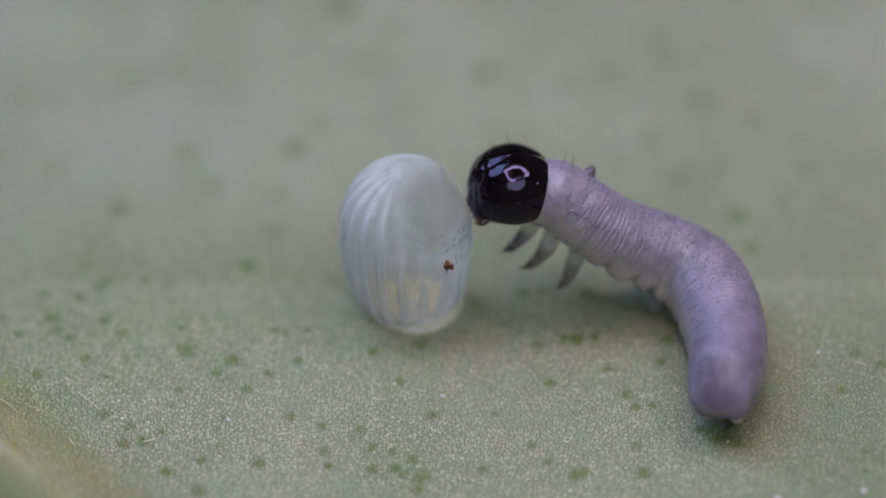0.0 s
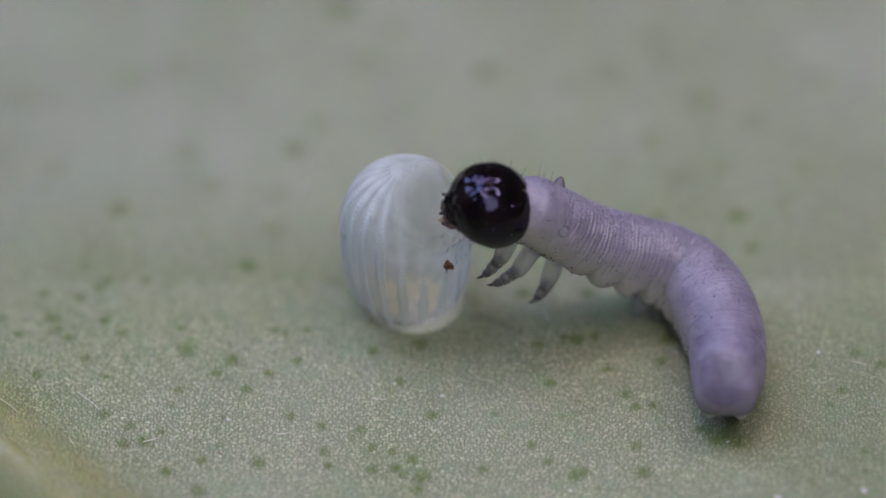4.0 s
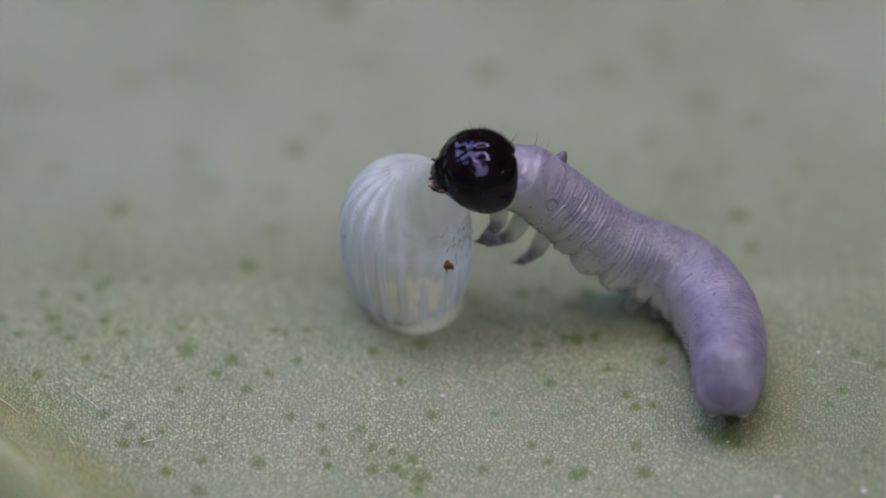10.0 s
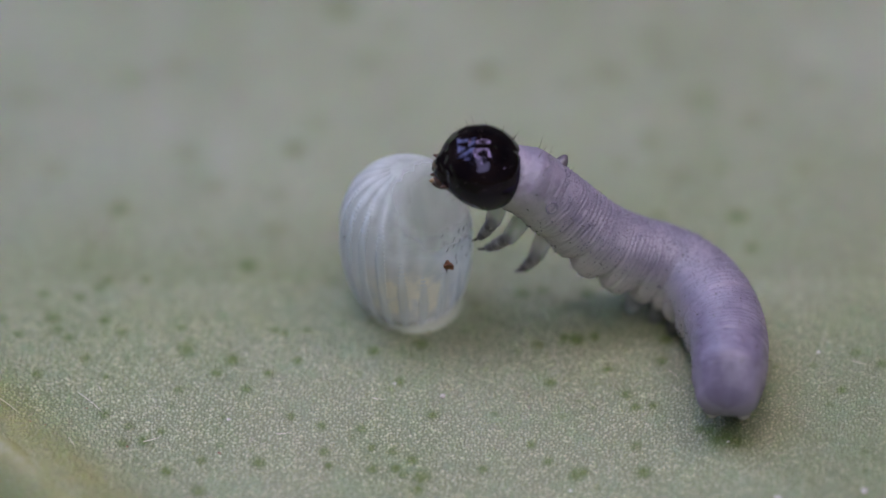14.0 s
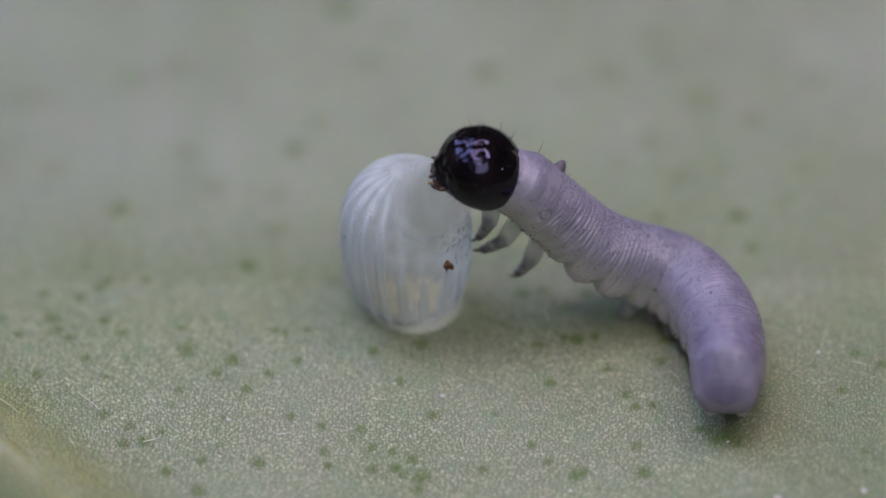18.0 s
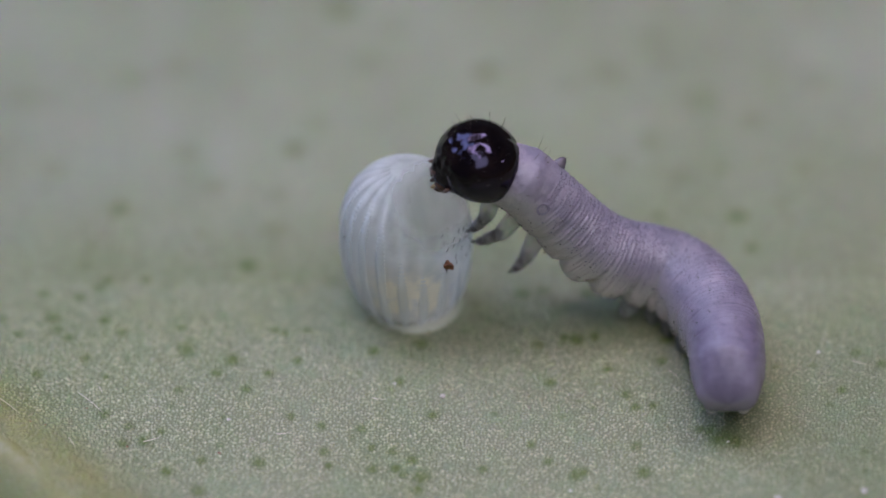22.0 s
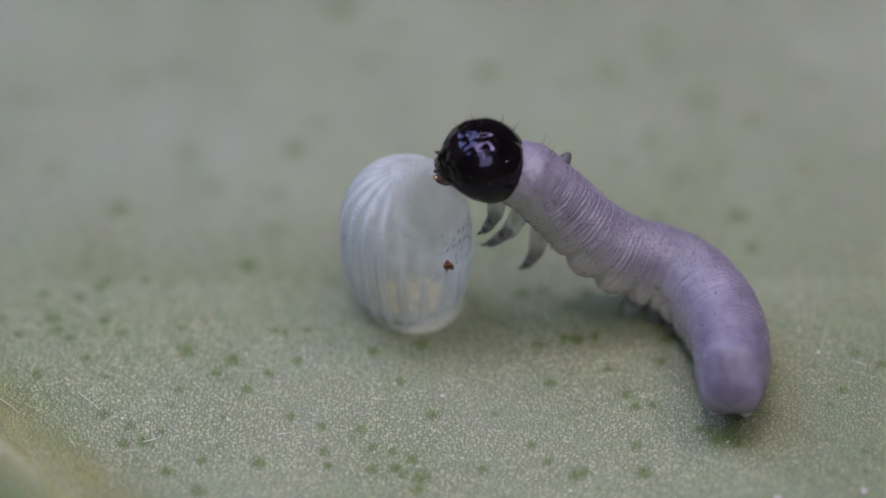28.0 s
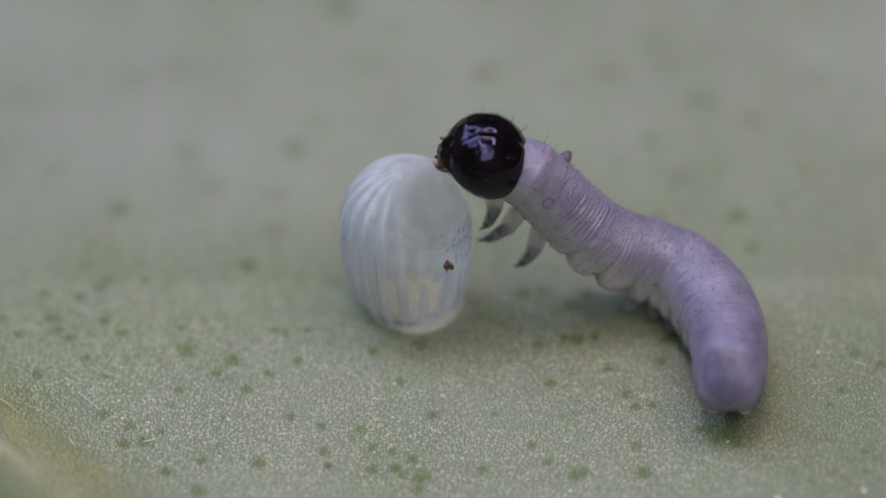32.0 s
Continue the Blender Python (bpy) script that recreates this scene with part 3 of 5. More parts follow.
def tail_mesh():
    """The last ring with its blunt rounded end."""
    rings, spots, n = [], [], 96
    for u in list(np.linspace(11.36, 12.5, 26)) + list(12.5 + (TAIL_END - 12.5) * np.sin(np.linspace(0.06, 1, 26) * math.pi / 2)):
        q = max(0.0, (u - 11.4) / (TAIL_END - 11.4))
        tip = max(0.0, (u - TAIL_END + 0.42) / 0.42)
        shut = max(0.0, 1 - tip ** 2.6) ** 0.5 * (1 - 0.07 * max(0.0, 11.5 - u) / 0.14) * (1 + 0.035 * math.exp(-((u - 11.62) / 0.2) ** 2))
        ring = []
        for k in range(n):
            a = 2 * math.pi * k / n
            y, z = skin_point(u, a)
            bulge = 1 + 0.05 * noise.noise(Vector((u * 1.4, math.cos(a) * 1.8, math.sin(a) * 1.8))) * ease(11.6, 12.4, u)
            drop = max(0.0, (u - 11.7) / (TAIL_END - 11.7))
            flat = 1 - (0.72 * drop ** 1.5 if z > 0 else 0.40 * q)
            ring.append((-(u - 12) * STEP, y * shut * bulge * (1 - 0.2 * q), z * shut * bulge * flat - 0.085 * q))
            spots.append((u * STEP, y, max(z, 0.12 * ease(11.4, 12.0, u))))
        rings.append(ring)
    bm = bmesh.new()
    skin_rings(bm, rings, (False, True))
    return bm, spots + [(TAIL_END * STEP, 0, 0)]


def skin_part(name, made, parent, label):
    bm, spots = made
    ob = part(name, bm, SKIN, parent, label)
    ob.data.attributes.new("place", "FLOAT_VECTOR", "POINT").data.foreach_set("vector", (np.array(spots) * MM).ravel())
    return ob


def head_mesh():
    """Two rounded lobes with the seam between them and the sunken plate of the face."""
    bm = bmesh.new()
    bmesh.ops.create_uvsphere(bm, u_segments=96, v_segments=64, radius=1)
    for v in bm.verts:
        d = v.co.normalized()
        q = 1.0
        seam = math.exp(-(d.y / 0.08) ** 2)
        q -= 0.03 * seam * (1 if d.z > 0.35 or d.x < -0.2 else max(0, d.x))
        if d.x > 0.2:
            arm = abs(abs(d.y) - 0.42 * max(0.0, 0.62 - d.z))
            q -= 0.035 * math.exp(-(arm / 0.08) ** 2) * min(1, (d.x - 0.2) * 4) * (d.z < 0.62)
            q -= 0.045 * math.exp(-((d.y / 0.32) ** 2 + ((d.z + 0.1) / 0.4) ** 2))
        face = ease(0.30, 0.75, d.x)
        q += face * (0.022 * noise.noise(d * 5.3 + Vector((3, 0, 1))) + 0.016 * noise.noise(d * 11))
        q += 0.17 * math.exp(-((d - Vector((0.80, 0, -0.60))).length / 0.40) ** 2)
        q += 0.03 * abs(d.y) * max(0, d.z)
        q += 0.010 * noise.noise(d * 2.3) + 0.003 * noise.noise(d * 6.1) + 0.001 * noise.noise(d * 13)
        if d.z < -0.5:
            q *= 1 - 0.15 * (-d.z - 0.5)
        v.co = Vector((d.x * (0.318 if d.x > 0 else 0.298), d.y * 0.306, d.z * 0.269)) * q
    return bm


def build_head(body):
    skull = part("head", head_mesh(), HEAD_SHELL, body, "glossy black rounded head capsule")
    m = Vector((0.235, 0, -0.15))
    bm = lump((0.045, 0.085, 0.045), 3, 0.25)
    part("upper_lip", bm, BROWN, skull, "brown upper lip", mm(m.x + 0.035, 0, m.z + 0.02, 0, 25, 0))
    for side in (1, -1):
        pts = [(0.19, 0.07 * side, -0.15), (0.235, 0.06 * side, -0.165), (0.26, 0.028 * side, -0.175)]
        part("jaw", tube(pts, [0.055, 0.046, 0.014], 10), BROWN, skull, "dark brown biting jaw", mm(0.025, 0, -0.015))
        pts = [(0.20, 0.125 * side, -0.13), (0.232, 0.135 * side, -0.14), (0.250, 0.138 * side, -0.145), (0.265, 0.14 * side, -0.145)]
        part("feeler", tube(pts, [0.020, 0.016, 0.012, 0.006], 8), BROWN, skull, "short stubby feeler", mm(0.022, 0, -0.015))
        pts = [(0.19, 0.05 * side, -0.22), (0.225, 0.045 * side, -0.228), (0.245, 0.035 * side, -0.228)]
        part("palp", tube(pts, [0.024, 0.016, 0.010], 8), BROWN, skull, "", mm(0.022, 0, -0.018))
        for k in range(6):
            a = radians(-60 + 42 * k)
            d = Vector((0.62 + 0.10 * math.cos(a), 0.66 * side, -0.42 + 0.13 * math.sin(a))).normalized()
            p = Vector((d.x * 0.275, d.y * 0.306, d.z * 0.276)) * 0.985
            part("eye", lump((0.017, 0.017, 0.017), k, 0.0, 1), HEAD_SHELL, skull, "tiny glossy bead eye", mm(p.x, p.y, p.z))
        for k, (x, y, z, ln) in enumerate(((0.5, 0.35, 0.8, 0.10), (-0.1, 0.5, 0.85, 0.12), (-0.55, 0.5, 0.7, 0.11), (0.85, 0.3, 0.4, 0.09),
                                            (0.9, 0.35, 0.0, 0.09), (0.7, 0.7, 0.15, 0.08), (0.3, 0.9, 0.3, 0.10), (0.8, 0.5, -0.35, 0.08), (0.0, 0.95, -0.2, 0.08))):
            d = Vector((x, y * side, z)).normalized()
            p = Vector((d.x * 0.275, d.y * 0.306, d.z * 0.276)) * 0.99
            part("bristle", hair(p, d + Vector((0.35, 0, 0.2)), ln * 0.8, 0.002, 0.2), HAIR, skull)
    rnd = random.Random(7)
    for k in range(44):
        d = Vector((rnd.uniform(-0.2, 1.0), rnd.uniform(-1, 1), rnd.uniform(-0.5, 1.0))).normalized()
        p = Vector((d.x * 0.30, d.y * 0.303, d.z * 0.273))
        part("bristle", hair(p, d + Vector((0.5, 0, 0.1)), rnd.uniform(0.035, 0.06), 0.0016, 0.25), HAIR, skull)
    part("spinneret", tube([(0.2, 0, -0.23), (0.232, 0, -0.25), (0.245, 0, -0.252)], [0.03, 0.014, 0.006], 8), PALE_TIP, skull, "pale yellowish silk spout", mm(0.026, 0, -0.02))
    return skull


def leg_parts(body, grow=1.0):
    """A jointed true leg: a clear base, three grey rings and a dark claw, hanging along -z."""
    def joint(name, ends, radii, sides, material, parent, label=""):
        return part(name, tube([(x * grow, 0, z * grow) for x, z in ends], radii, sides), material, parent, label)

    leg = joint("leg", [(0, 0.08), (0, 0.0), (0, -0.05), (0, -0.085), (0, -0.10)], [0.068, 0.064, 0.060, 0.052, 0.036], 16, CLEAR_SKIN, body,
                "short jointed leg with clear base and dark claw")
    lower = [joint("thigh", [(0, -0.07), (0, -0.08), (0.003, -0.105), (0.005, -0.13), (0.006, -0.14)], [0.030, 0.045, 0.047, 0.042, 0.028], 16, GREY_LEG, leg, "mottled grey upper joint"),
             joint("shin", [(0.005, -0.125), (0.006, -0.135), (0.008, -0.150), (0.010, -0.170), (0.012, -0.180)], [0.026, 0.041, 0.042, 0.038, 0.024], 14, GREY_LEG, leg),
             joint("ankle", [(0.011, -0.168), (0.013, -0.178), (0.018, -0.195), (0.025, -0.212), (0.028, -0.220)], [0.020, 0.033, 0.032, 0.024, 0.012], 12, DARK_LEG, leg),
             joint("claw", [(0.028, -0.212), (0.034, -0.228), (0.046, -0.241), (0.056, -0.246)], [0.013, 0.011, 0.007, 0.003], 8, DARK, leg, "dark curved claw")]
    for k in range(3):
        part("bristle", hair((0.03, 0.03, (-0.05 - 0.02 * k) * grow), (0.8, 0.3, -0.5), 0.04, 0.0016), HAIR, leg)
    return leg, lower


def build_caterpillar():
    body = thing("caterpillar", BASE, "newly hatched lilac-grey caterpillar with wrinkled skin and glossy black head", "caterpillar")
    rnd = random.Random(11)
    skull = build_head(body)
    slices, legs = [], []
    for i in range(12):
        for j in range(3 if i else 1):
            u0, u1 = (i - 0.5 + j / 3, i - 0.5 + (j + 1) / 3) if i else (-1.0, 0.5)
            middle = (u0 + u1) / 2
            ob = skin_part("thorax_ring" if i < 3 else "abdomen_ring", slice_mesh(u0, u1, middle, *((0.11, 0.06) if i > 1 else (0.13, 0.03) if i else (0.24, 0.03))), body,
                           "smooth pale neck skin" if i == 0 else "wrinkled lilac-grey skin fold")
            slices.append((middle, ob))
    slices.append((12.0, skin_part("tail", tail_mesh(), body, "smooth dull violet blunt tail end")))

    def spot(u, a, lift=0.0):
        """The slice at u, and a place on its skin."""
        middle, ob = min(slices, key=lambda e: abs(e[0] - u) if u < 11.5 or e[0] == 12.0 else 9)
        return ob, Vector((-(u - middle) * STEP, *skin_point(u, a, lift)))

    for i in range(13):
        for side in (1, -1):
            # little dark plates, each with a short bristle
            for k in range(5):
                u, a = i + rnd.uniform(-0.3, 0.3), radians((72, 40, 5, -26, -44)[k] + rnd.uniform(-6, 6))
                a = a if side > 0 else math.pi - a
                ob, p = spot(u, a)
                size = 0.0054 if k < 3 else 0.0078
                part("plate", lump((size, size, size), k, 0.2, 0), DARK, ob, "", mm(*p))
                d = Vector((0, math.cos(a), math.sin(a)))
                part("bristle", hair(p, d + Vector((rnd.uniform(-0.4, 0.4), 0, 0.3)), rnd.uniform(0.03, 0.06), 0.0015), HAIR, ob)
            # dark specks low on the sides
            for k in range(0 if i == 12 else 3):
                u, a = i + rnd.uniform(-0.36, 0.36), radians(rnd.uniform(-52, 5))
                ob, p = spot(u, a if side > 0 else math.pi - a, 0.001)
                size = rnd.uniform(0.0045, 0.0082)
                part("speck", lump((size, size, size), k, 0.2, 0), DARK, ob, "", mm(*p))
            if 5 <= i <= 8 or i == 12:
                last = i == 12
                bm = tube([(0, 0, 0.05), (0, 0, -0.02), (0, 0.01 * side, -0.075), (0, 0.015 * side, -0.10)], [0.075, 0.065, 0.05, 0.03], 14)
                ob = spot(i, 0)[0]
                part("proleg", bm, SKIN if last else CLEAR_SKIN, ob, "stubby proleg gripping the leaf",
                     mm(-0.02 if last else 0, (0.10 if last else 0.17) * side, -0.165 if last else -0.285, 0, 15 if last else 0, 0))
            if i == 1:
                a = radians(36)
                if side < 0:
                    ob, foot = spot(0.57, math.pi - a, -0.02)
                    tip = foot + Vector((0.02, -math.cos(a), math.sin(a))) * 0.085
                    part("tubercle", tube([foot, foot.lerp(tip, 0.35), foot.lerp(tip, 0.75), tip], [0.055, 0.045, 0.030, 0.012], 12), HORN, ob, "short dark fleshy horn")
                    for k in range(3):
                        q = foot.lerp(tip, 0.5 + 0.2 * k)
                        part("bristle", hair(q, tip - foot + Vector((0.06 - 0.06 * k, 0, 0)), 0.04, 0.0015), HAIR, ob)
                else:
                    ob, centre = spot(0.62, a, -0.0125)
                    out = Vector((0, math.cos(a), math.sin(a)))
                    across, along = Vector((1, 0, 0)), out.cross(Vector((1, 0, 0)))
                    loop = [centre + out * 0.005 + (across * math.cos(b) * 0.036 + along * math.sin(b) * 0.040) for b in np.linspace(0, 2 * math.pi, 33)]
                    part("ring_mark", tube(loop, [0.0075] * 33, 8), GRAIN, ob, "dull dark ring mark on the skin")
                    part("ring_centre", lump((0.020, 0.022, 0.010), 2, 0.1), GRAIN, ob, "", Matrix.Translation(centre * MM) @ pose(0, 0, 0, -54, 0, 0))
    for u, a, ln in ((-0.25, 62, 0.12), (-0.05, 80, 0.14), (-0.3, 100, 0.13), (0.1, 112, 0.11), (-0.2, 128, 0.12)):
        ob, p = spot(u, radians(a), -0.004)
        part("long_bristle", hair(p, Vector((0.15, math.cos(radians(a)), math.sin(radians(a)))), ln, 0.002, 0.15), HAIR, ob)
    # fine dark grains that roughen the back
    for middle, ob in slices[1:28]:
        bm = bmesh.new()
        for k in range(120 if middle < 8.0 else 45):
            u, a = middle + rnd.uniform(-0.17, 0.17), radians(rnd.gauss(92, 42))
            y, z = skin_point(u, a, 0.001)
            bmesh.ops.create_icosphere(bm, subdivisions=1, radius=rnd.uniform(0.0024, 0.0060), matrix=Matrix.Translation((-(u - middle) * STEP, y, z)))
        tagged(part("grain_coat", bm, GRAIN, ob), kind="stuff")
    for i in range(3):
        for side in (-1, 1):
            legs.append((i, side, *leg_parts(body, (1.2, 1.3, 1.15)[i])))
    return body, skull, slices, legs


# ---- small things on the leaf and the shell ----
def build_small():
    a = radians(-57)
    h = 0.625
    r = egg_radius(h) + 0.012
    placed(tagged(part("frass_pellet", lump((0.032, 0.026, 0.038), 3, 0.9, 2), FRASS), "reddish brown frass crumb stuck on the egg shell", "frass"),
           mm(EGG_AT[0] + r * math.cos(a), EGG_AT[1] + r * math.sin(a), h, 20, 30, 0))
    for k, (x, y, s, mat, word) in enumerate(((0.00, -1.52, 0.018, DUST, "pinkish white"), (2.87, -2.51, 0.024, DUST, "white"), (2.28, -2.55, 0.022, DUST, "white"), (-1.47, -1.75, 0.013, DUST, "pinkish white"),
                                               (-1.53, -2.04, 0.011, FRASS, "black brown"), (-2.82, -1.87, 0.008, FRASS, "black brown"), (-2.72, -1.88, 0.007, FRASS, "black brown"), (-2.44, -1.66, 0.006, FRASS, "black brown"),
                                               (0.87, -2.32, 0.010, DUST, "white"), (-0.33, -1.41, 0.010, DUST, "white"), (1.95, -1.99, 0.010, DUST, "white"), (2.58, -1.18, 0.012, DUST, "white"), (-2.16, -2.0, 0.009, FRASS, "reddish brown"))):
        placed(tagged(part("dust_grain", lump((s, s * 0.8, s * 0.7), k, 0.4), mat), word + " dust grain lying on the leaf", "grain", "grains on the leaf"),
               mm(x, y, blade_height(x, y) + s * 0.5 + 0.004))


def build_lamp():
    """A ring lamp over the leaf: a round glowing tube with a gap, in a black housing."""
    at = look((28 * MM, -16 * MM, 145 * MM), (0, 0, 0))
    lamp = thing("ring_lamp", at, "pinkish glowing ring lamp in a black housing over the leaf", "lamp")
    lamp["kind"] = "structure"
    gap = at.to_3x3().inverted() @ Vector((0.7, -1, 0))
    first = math.atan2(gap.y, gap.x)
    pts = [(52 * math.cos(first + a), 52 * math.sin(first + a), 0.0) for a in np.linspace(radians(42), radians(318), 60)]
    part("glow_tube", tube(pts, [9.5] * 60, 12), ring_glow.m, lamp, "glowing pinkish tube")
    shell = [(52 * math.sin(a), -52 * math.cos(a), 18.0) for a in np.linspace(0, 2 * math.pi, 73)]
    part("housing", tube(shell, [9.0] * 73, 12), LAMP_BODY, lamp, "black plastic housing")
    return lamp


def build_panel():
    """A small bluish lamp panel close above the leaf, with a black back and rim."""
    lamp = thing("panel_lamp", look((-13.5 * MM, 6.5 * MM, 25 * MM), (0, 0, 0)), "small bluish white lamp panel in a black frame over the leaf", "lamp")
    lamp["kind"] = "structure"
    bm = bmesh.new()
    bmesh.ops.create_cube(bm, size=1, matrix=Matrix.Diagonal((18, 18, 0.6, 1)))
    bmesh.ops.bevel(bm, geom=bm.edges, offset=0.15, segments=2, affect="EDGES")
    part("glow_panel", bm, panel_glow.m, lamp, "bluish white glowing panel")
    for x, y, wide, high in ((0, 9.5, 20, 1), (0, -9.5, 20, 1), (9.5, 0, 1, 18), (-9.5, 0, 1, 18)):
        bm = bmesh.new()
        bmesh.ops.create_cube(bm, size=1, matrix=Matrix.Translation((x, y, 0.1)) @ Matrix.Diagonal((wide, high, 1.6, 1)))
        part("frame", bm, LAMP_BODY, lamp, "black plastic rim")
    bm = bmesh.new()
    bmesh.ops.create_cube(bm, size=1, matrix=Matrix.Translation((0, 0, 1.5)) @ Matrix.Diagonal((20, 20, 1.0, 1)))
    bmesh.ops.bevel(bm, geom=bm.edges, offset=0.3, segments=2, affect="EDGES")
    part("housing", bm, LAMP_BODY, lamp, "black plastic back")
    return lamp


def build_spot():
    """A tiny round lamp beside the leaf, in a short black tube."""
    lamp = thing("spot_lamp", look((114.9 * MM, -26.4 * MM, 55.1 * MM), (0, 0, 0)), "tiny round white lamp in a short black tube", "lamp")
    lamp["kind"] = "structure"
    part("glow_disc", lump((4, 4, 1), 0, 0.0, 2), ring_glow.m, lamp, "small glowing disc")
    part("housing", tube([(0, 0, 1.2), (0, 0, 2), (0, 0, 30)], [6.5, 7, 7], 24), LAMP_BODY, lamp, "black plastic tube")
    return lamp



build_lamp()
build_panel()
build_spot()
build_leaf()
build_egg()
caterpillar, skull, slices, legs = build_caterpillar()
build_small()

# ---- how the caterpillar moves: poses in its own space ----
HEAD = [
    (0, mm(-1.119, 0.405, 1.026, -3.4, -2.8, -156.0)), (0.5, mm(-1.177, 0.458, 1.093, -3.3, 2.2, -150.6)), (1, mm(-1.166, 0.489, 1.133, -3.3, -0.1, -153.1)),
    (1.5, mm(-1.131, 0.218, 1.029, -10.9, -9.3, -129.9)), (2, mm(-1.213, 0.244, 1.063, -12.6, -28.1, -154.5)), (2.5, mm(-1.243, 0.418, 1.123, -6.9, -11.5, -159.4)),
    (3, mm(-1.048, 0.039, 1.207, -19.3, -28.1, -145.6)), (3.5, mm(-1.264, -0.016, 1.137, -20.6, -27.8, -161.3)), (5.5, mm(-1.252, 0.181, 1.258, -19.2, -26.4, -159.5)),
    (6, mm(-1.240, 0.197, 1.265, -18.9, -26.1, -159.7)), (6.5, mm(-1.302, 0.197, 1.251, -16.8, -18.0, -153.3)), (7, mm(-1.302, 0.192, 1.230, -18.8, -27.7, -160.8)),
    (7.5, mm(-1.229, 0.215, 1.246, -18.8, -28.3, -162.9)), (8, mm(-1.252, 0.236, 1.259, -18.0, -25.9, -161.0)), (8.5, mm(-1.302, 0.257, 1.272, -17.8, -26.5, -160.8)),
    (9, mm(-1.321, 0.257, 1.258, -17.4, -25.8, -160.1)), (9.5, mm(-1.283, 0.264, 1.277, -17.6, -26.6, -161.1)), (10, mm(-1.333, 0.246, 1.266, -18.1, -29.0, -162.1)),
    (10.5, mm(-1.322, 0.253, 1.285, -17.9, -27.9, -161.7)), (11, mm(-1.314, 0.248, 1.289, -17.0, -23.8, -158.8)), (11.5, mm(-1.322, 0.252, 1.306, -17.8, -27.9, -161.6)),
    (12, mm(-1.291, 0.263, 1.331, -18.6, -31.1, -164.4)), (12.5, mm(-1.380, 0.193, 1.249, -17.4, -26.2, -159.2)), (13, mm(-1.337, 0.196, 1.261, -15.2, -15.6, -151.9)),
    (13.5, mm(-1.380, 0.235, 1.319, -16.8, -23.4, -157.6)), (14, mm(-1.322, 0.224, 1.313, -18.2, -29.5, -162.7)), (14.5, mm(-1.333, 0.206, 1.287, -19.8, -35.8, -166.5)),
    (16.5, mm(-1.302, 0.223, 1.294, -18.7, -31.7, -164.6)), (17, mm(-1.302, 0.220, 1.286, -17.5, -26.4, -160.7)), (17.5, mm(-1.349, 0.222, 1.285, -17.0, -24.2, -158.5)),
    (18, mm(-1.333, 0.235, 1.299, -17.9, -28.3, -161.3)), (18.5, mm(-1.302, 0.232, 1.292, -18.6, -31.2, -164.1)), (19, mm(-1.318, 0.256, 1.318, -18.1, -28.9, -162.0)),
    (19.5, mm(-1.368, 0.241, 1.295, -17.4, -26.0, -159.7)), (20, mm(-1.325, 0.245, 1.297, -18.2, -29.5, -162.6)), (20.5, mm(-1.333, 0.247, 1.295, -17.8, -27.8, -161.3)),
    (21, mm(-1.322, 0.263, 1.312, -17.9, -28.4, -161.6)), (21.5, mm(-1.345, 0.276, 1.326, -16.8, -23.2, -157.8)), (22, mm(-1.345, 0.278, 1.325, -15.8, -18.9, -154.3)),
    (22.5, mm(-1.360, 0.273, 1.314, -16.0, -19.7, -154.2)), (23, mm(-1.260, 0.291, 1.334, -17.1, -24.3, -159.2)), (23.5, mm(-1.279, 0.302, 1.316, -16.6, -22.3, -157.4)),
    (24, mm(-1.232, 0.301, 1.282, -18.6, -31.1, -164.5)), (24.5, mm(-1.302, 0.295, 1.282, -17.6, -26.8, -160.7)), (25, mm(-1.349, 0.270, 1.258, -18.7, -31.8, -164.0)),
    (25.5, mm(-1.349, 0.282, 1.282, -17.0, -24.0, -158.7)), (27.5, mm(-1.337, 0.278, 1.310, -17.7, -27.4, -161.3)), (28, mm(-1.306, 0.284, 1.325, -17.4, -26.0, -160.6)),
    (28.5, mm(-1.298, 0.284, 1.325, -18.5, -30.6, -163.6)), (29, mm(-1.325, 0.272, 1.310, -19.3, -33.9, -165.7)), (29.5, mm(-1.325, 0.282, 1.322, -19.0, -32.7, -165.1)),
    (30, mm(-1.325, 0.282, 1.322, -18.6, -31.2, -163.8)), (30.5, mm(-1.329, 0.303, 1.349, -18.2, -29.5, -162.7)), (31, mm(-1.318, 0.322, 1.374, -18.9, -32.2, -164.8)),
    (31.5, mm(-1.329, 0.289, 1.331, -19.4, -34.4, -166.0)), (32, mm(-1.291, 0.303, 1.349, -19.6, -35.1, -166.3)),
]
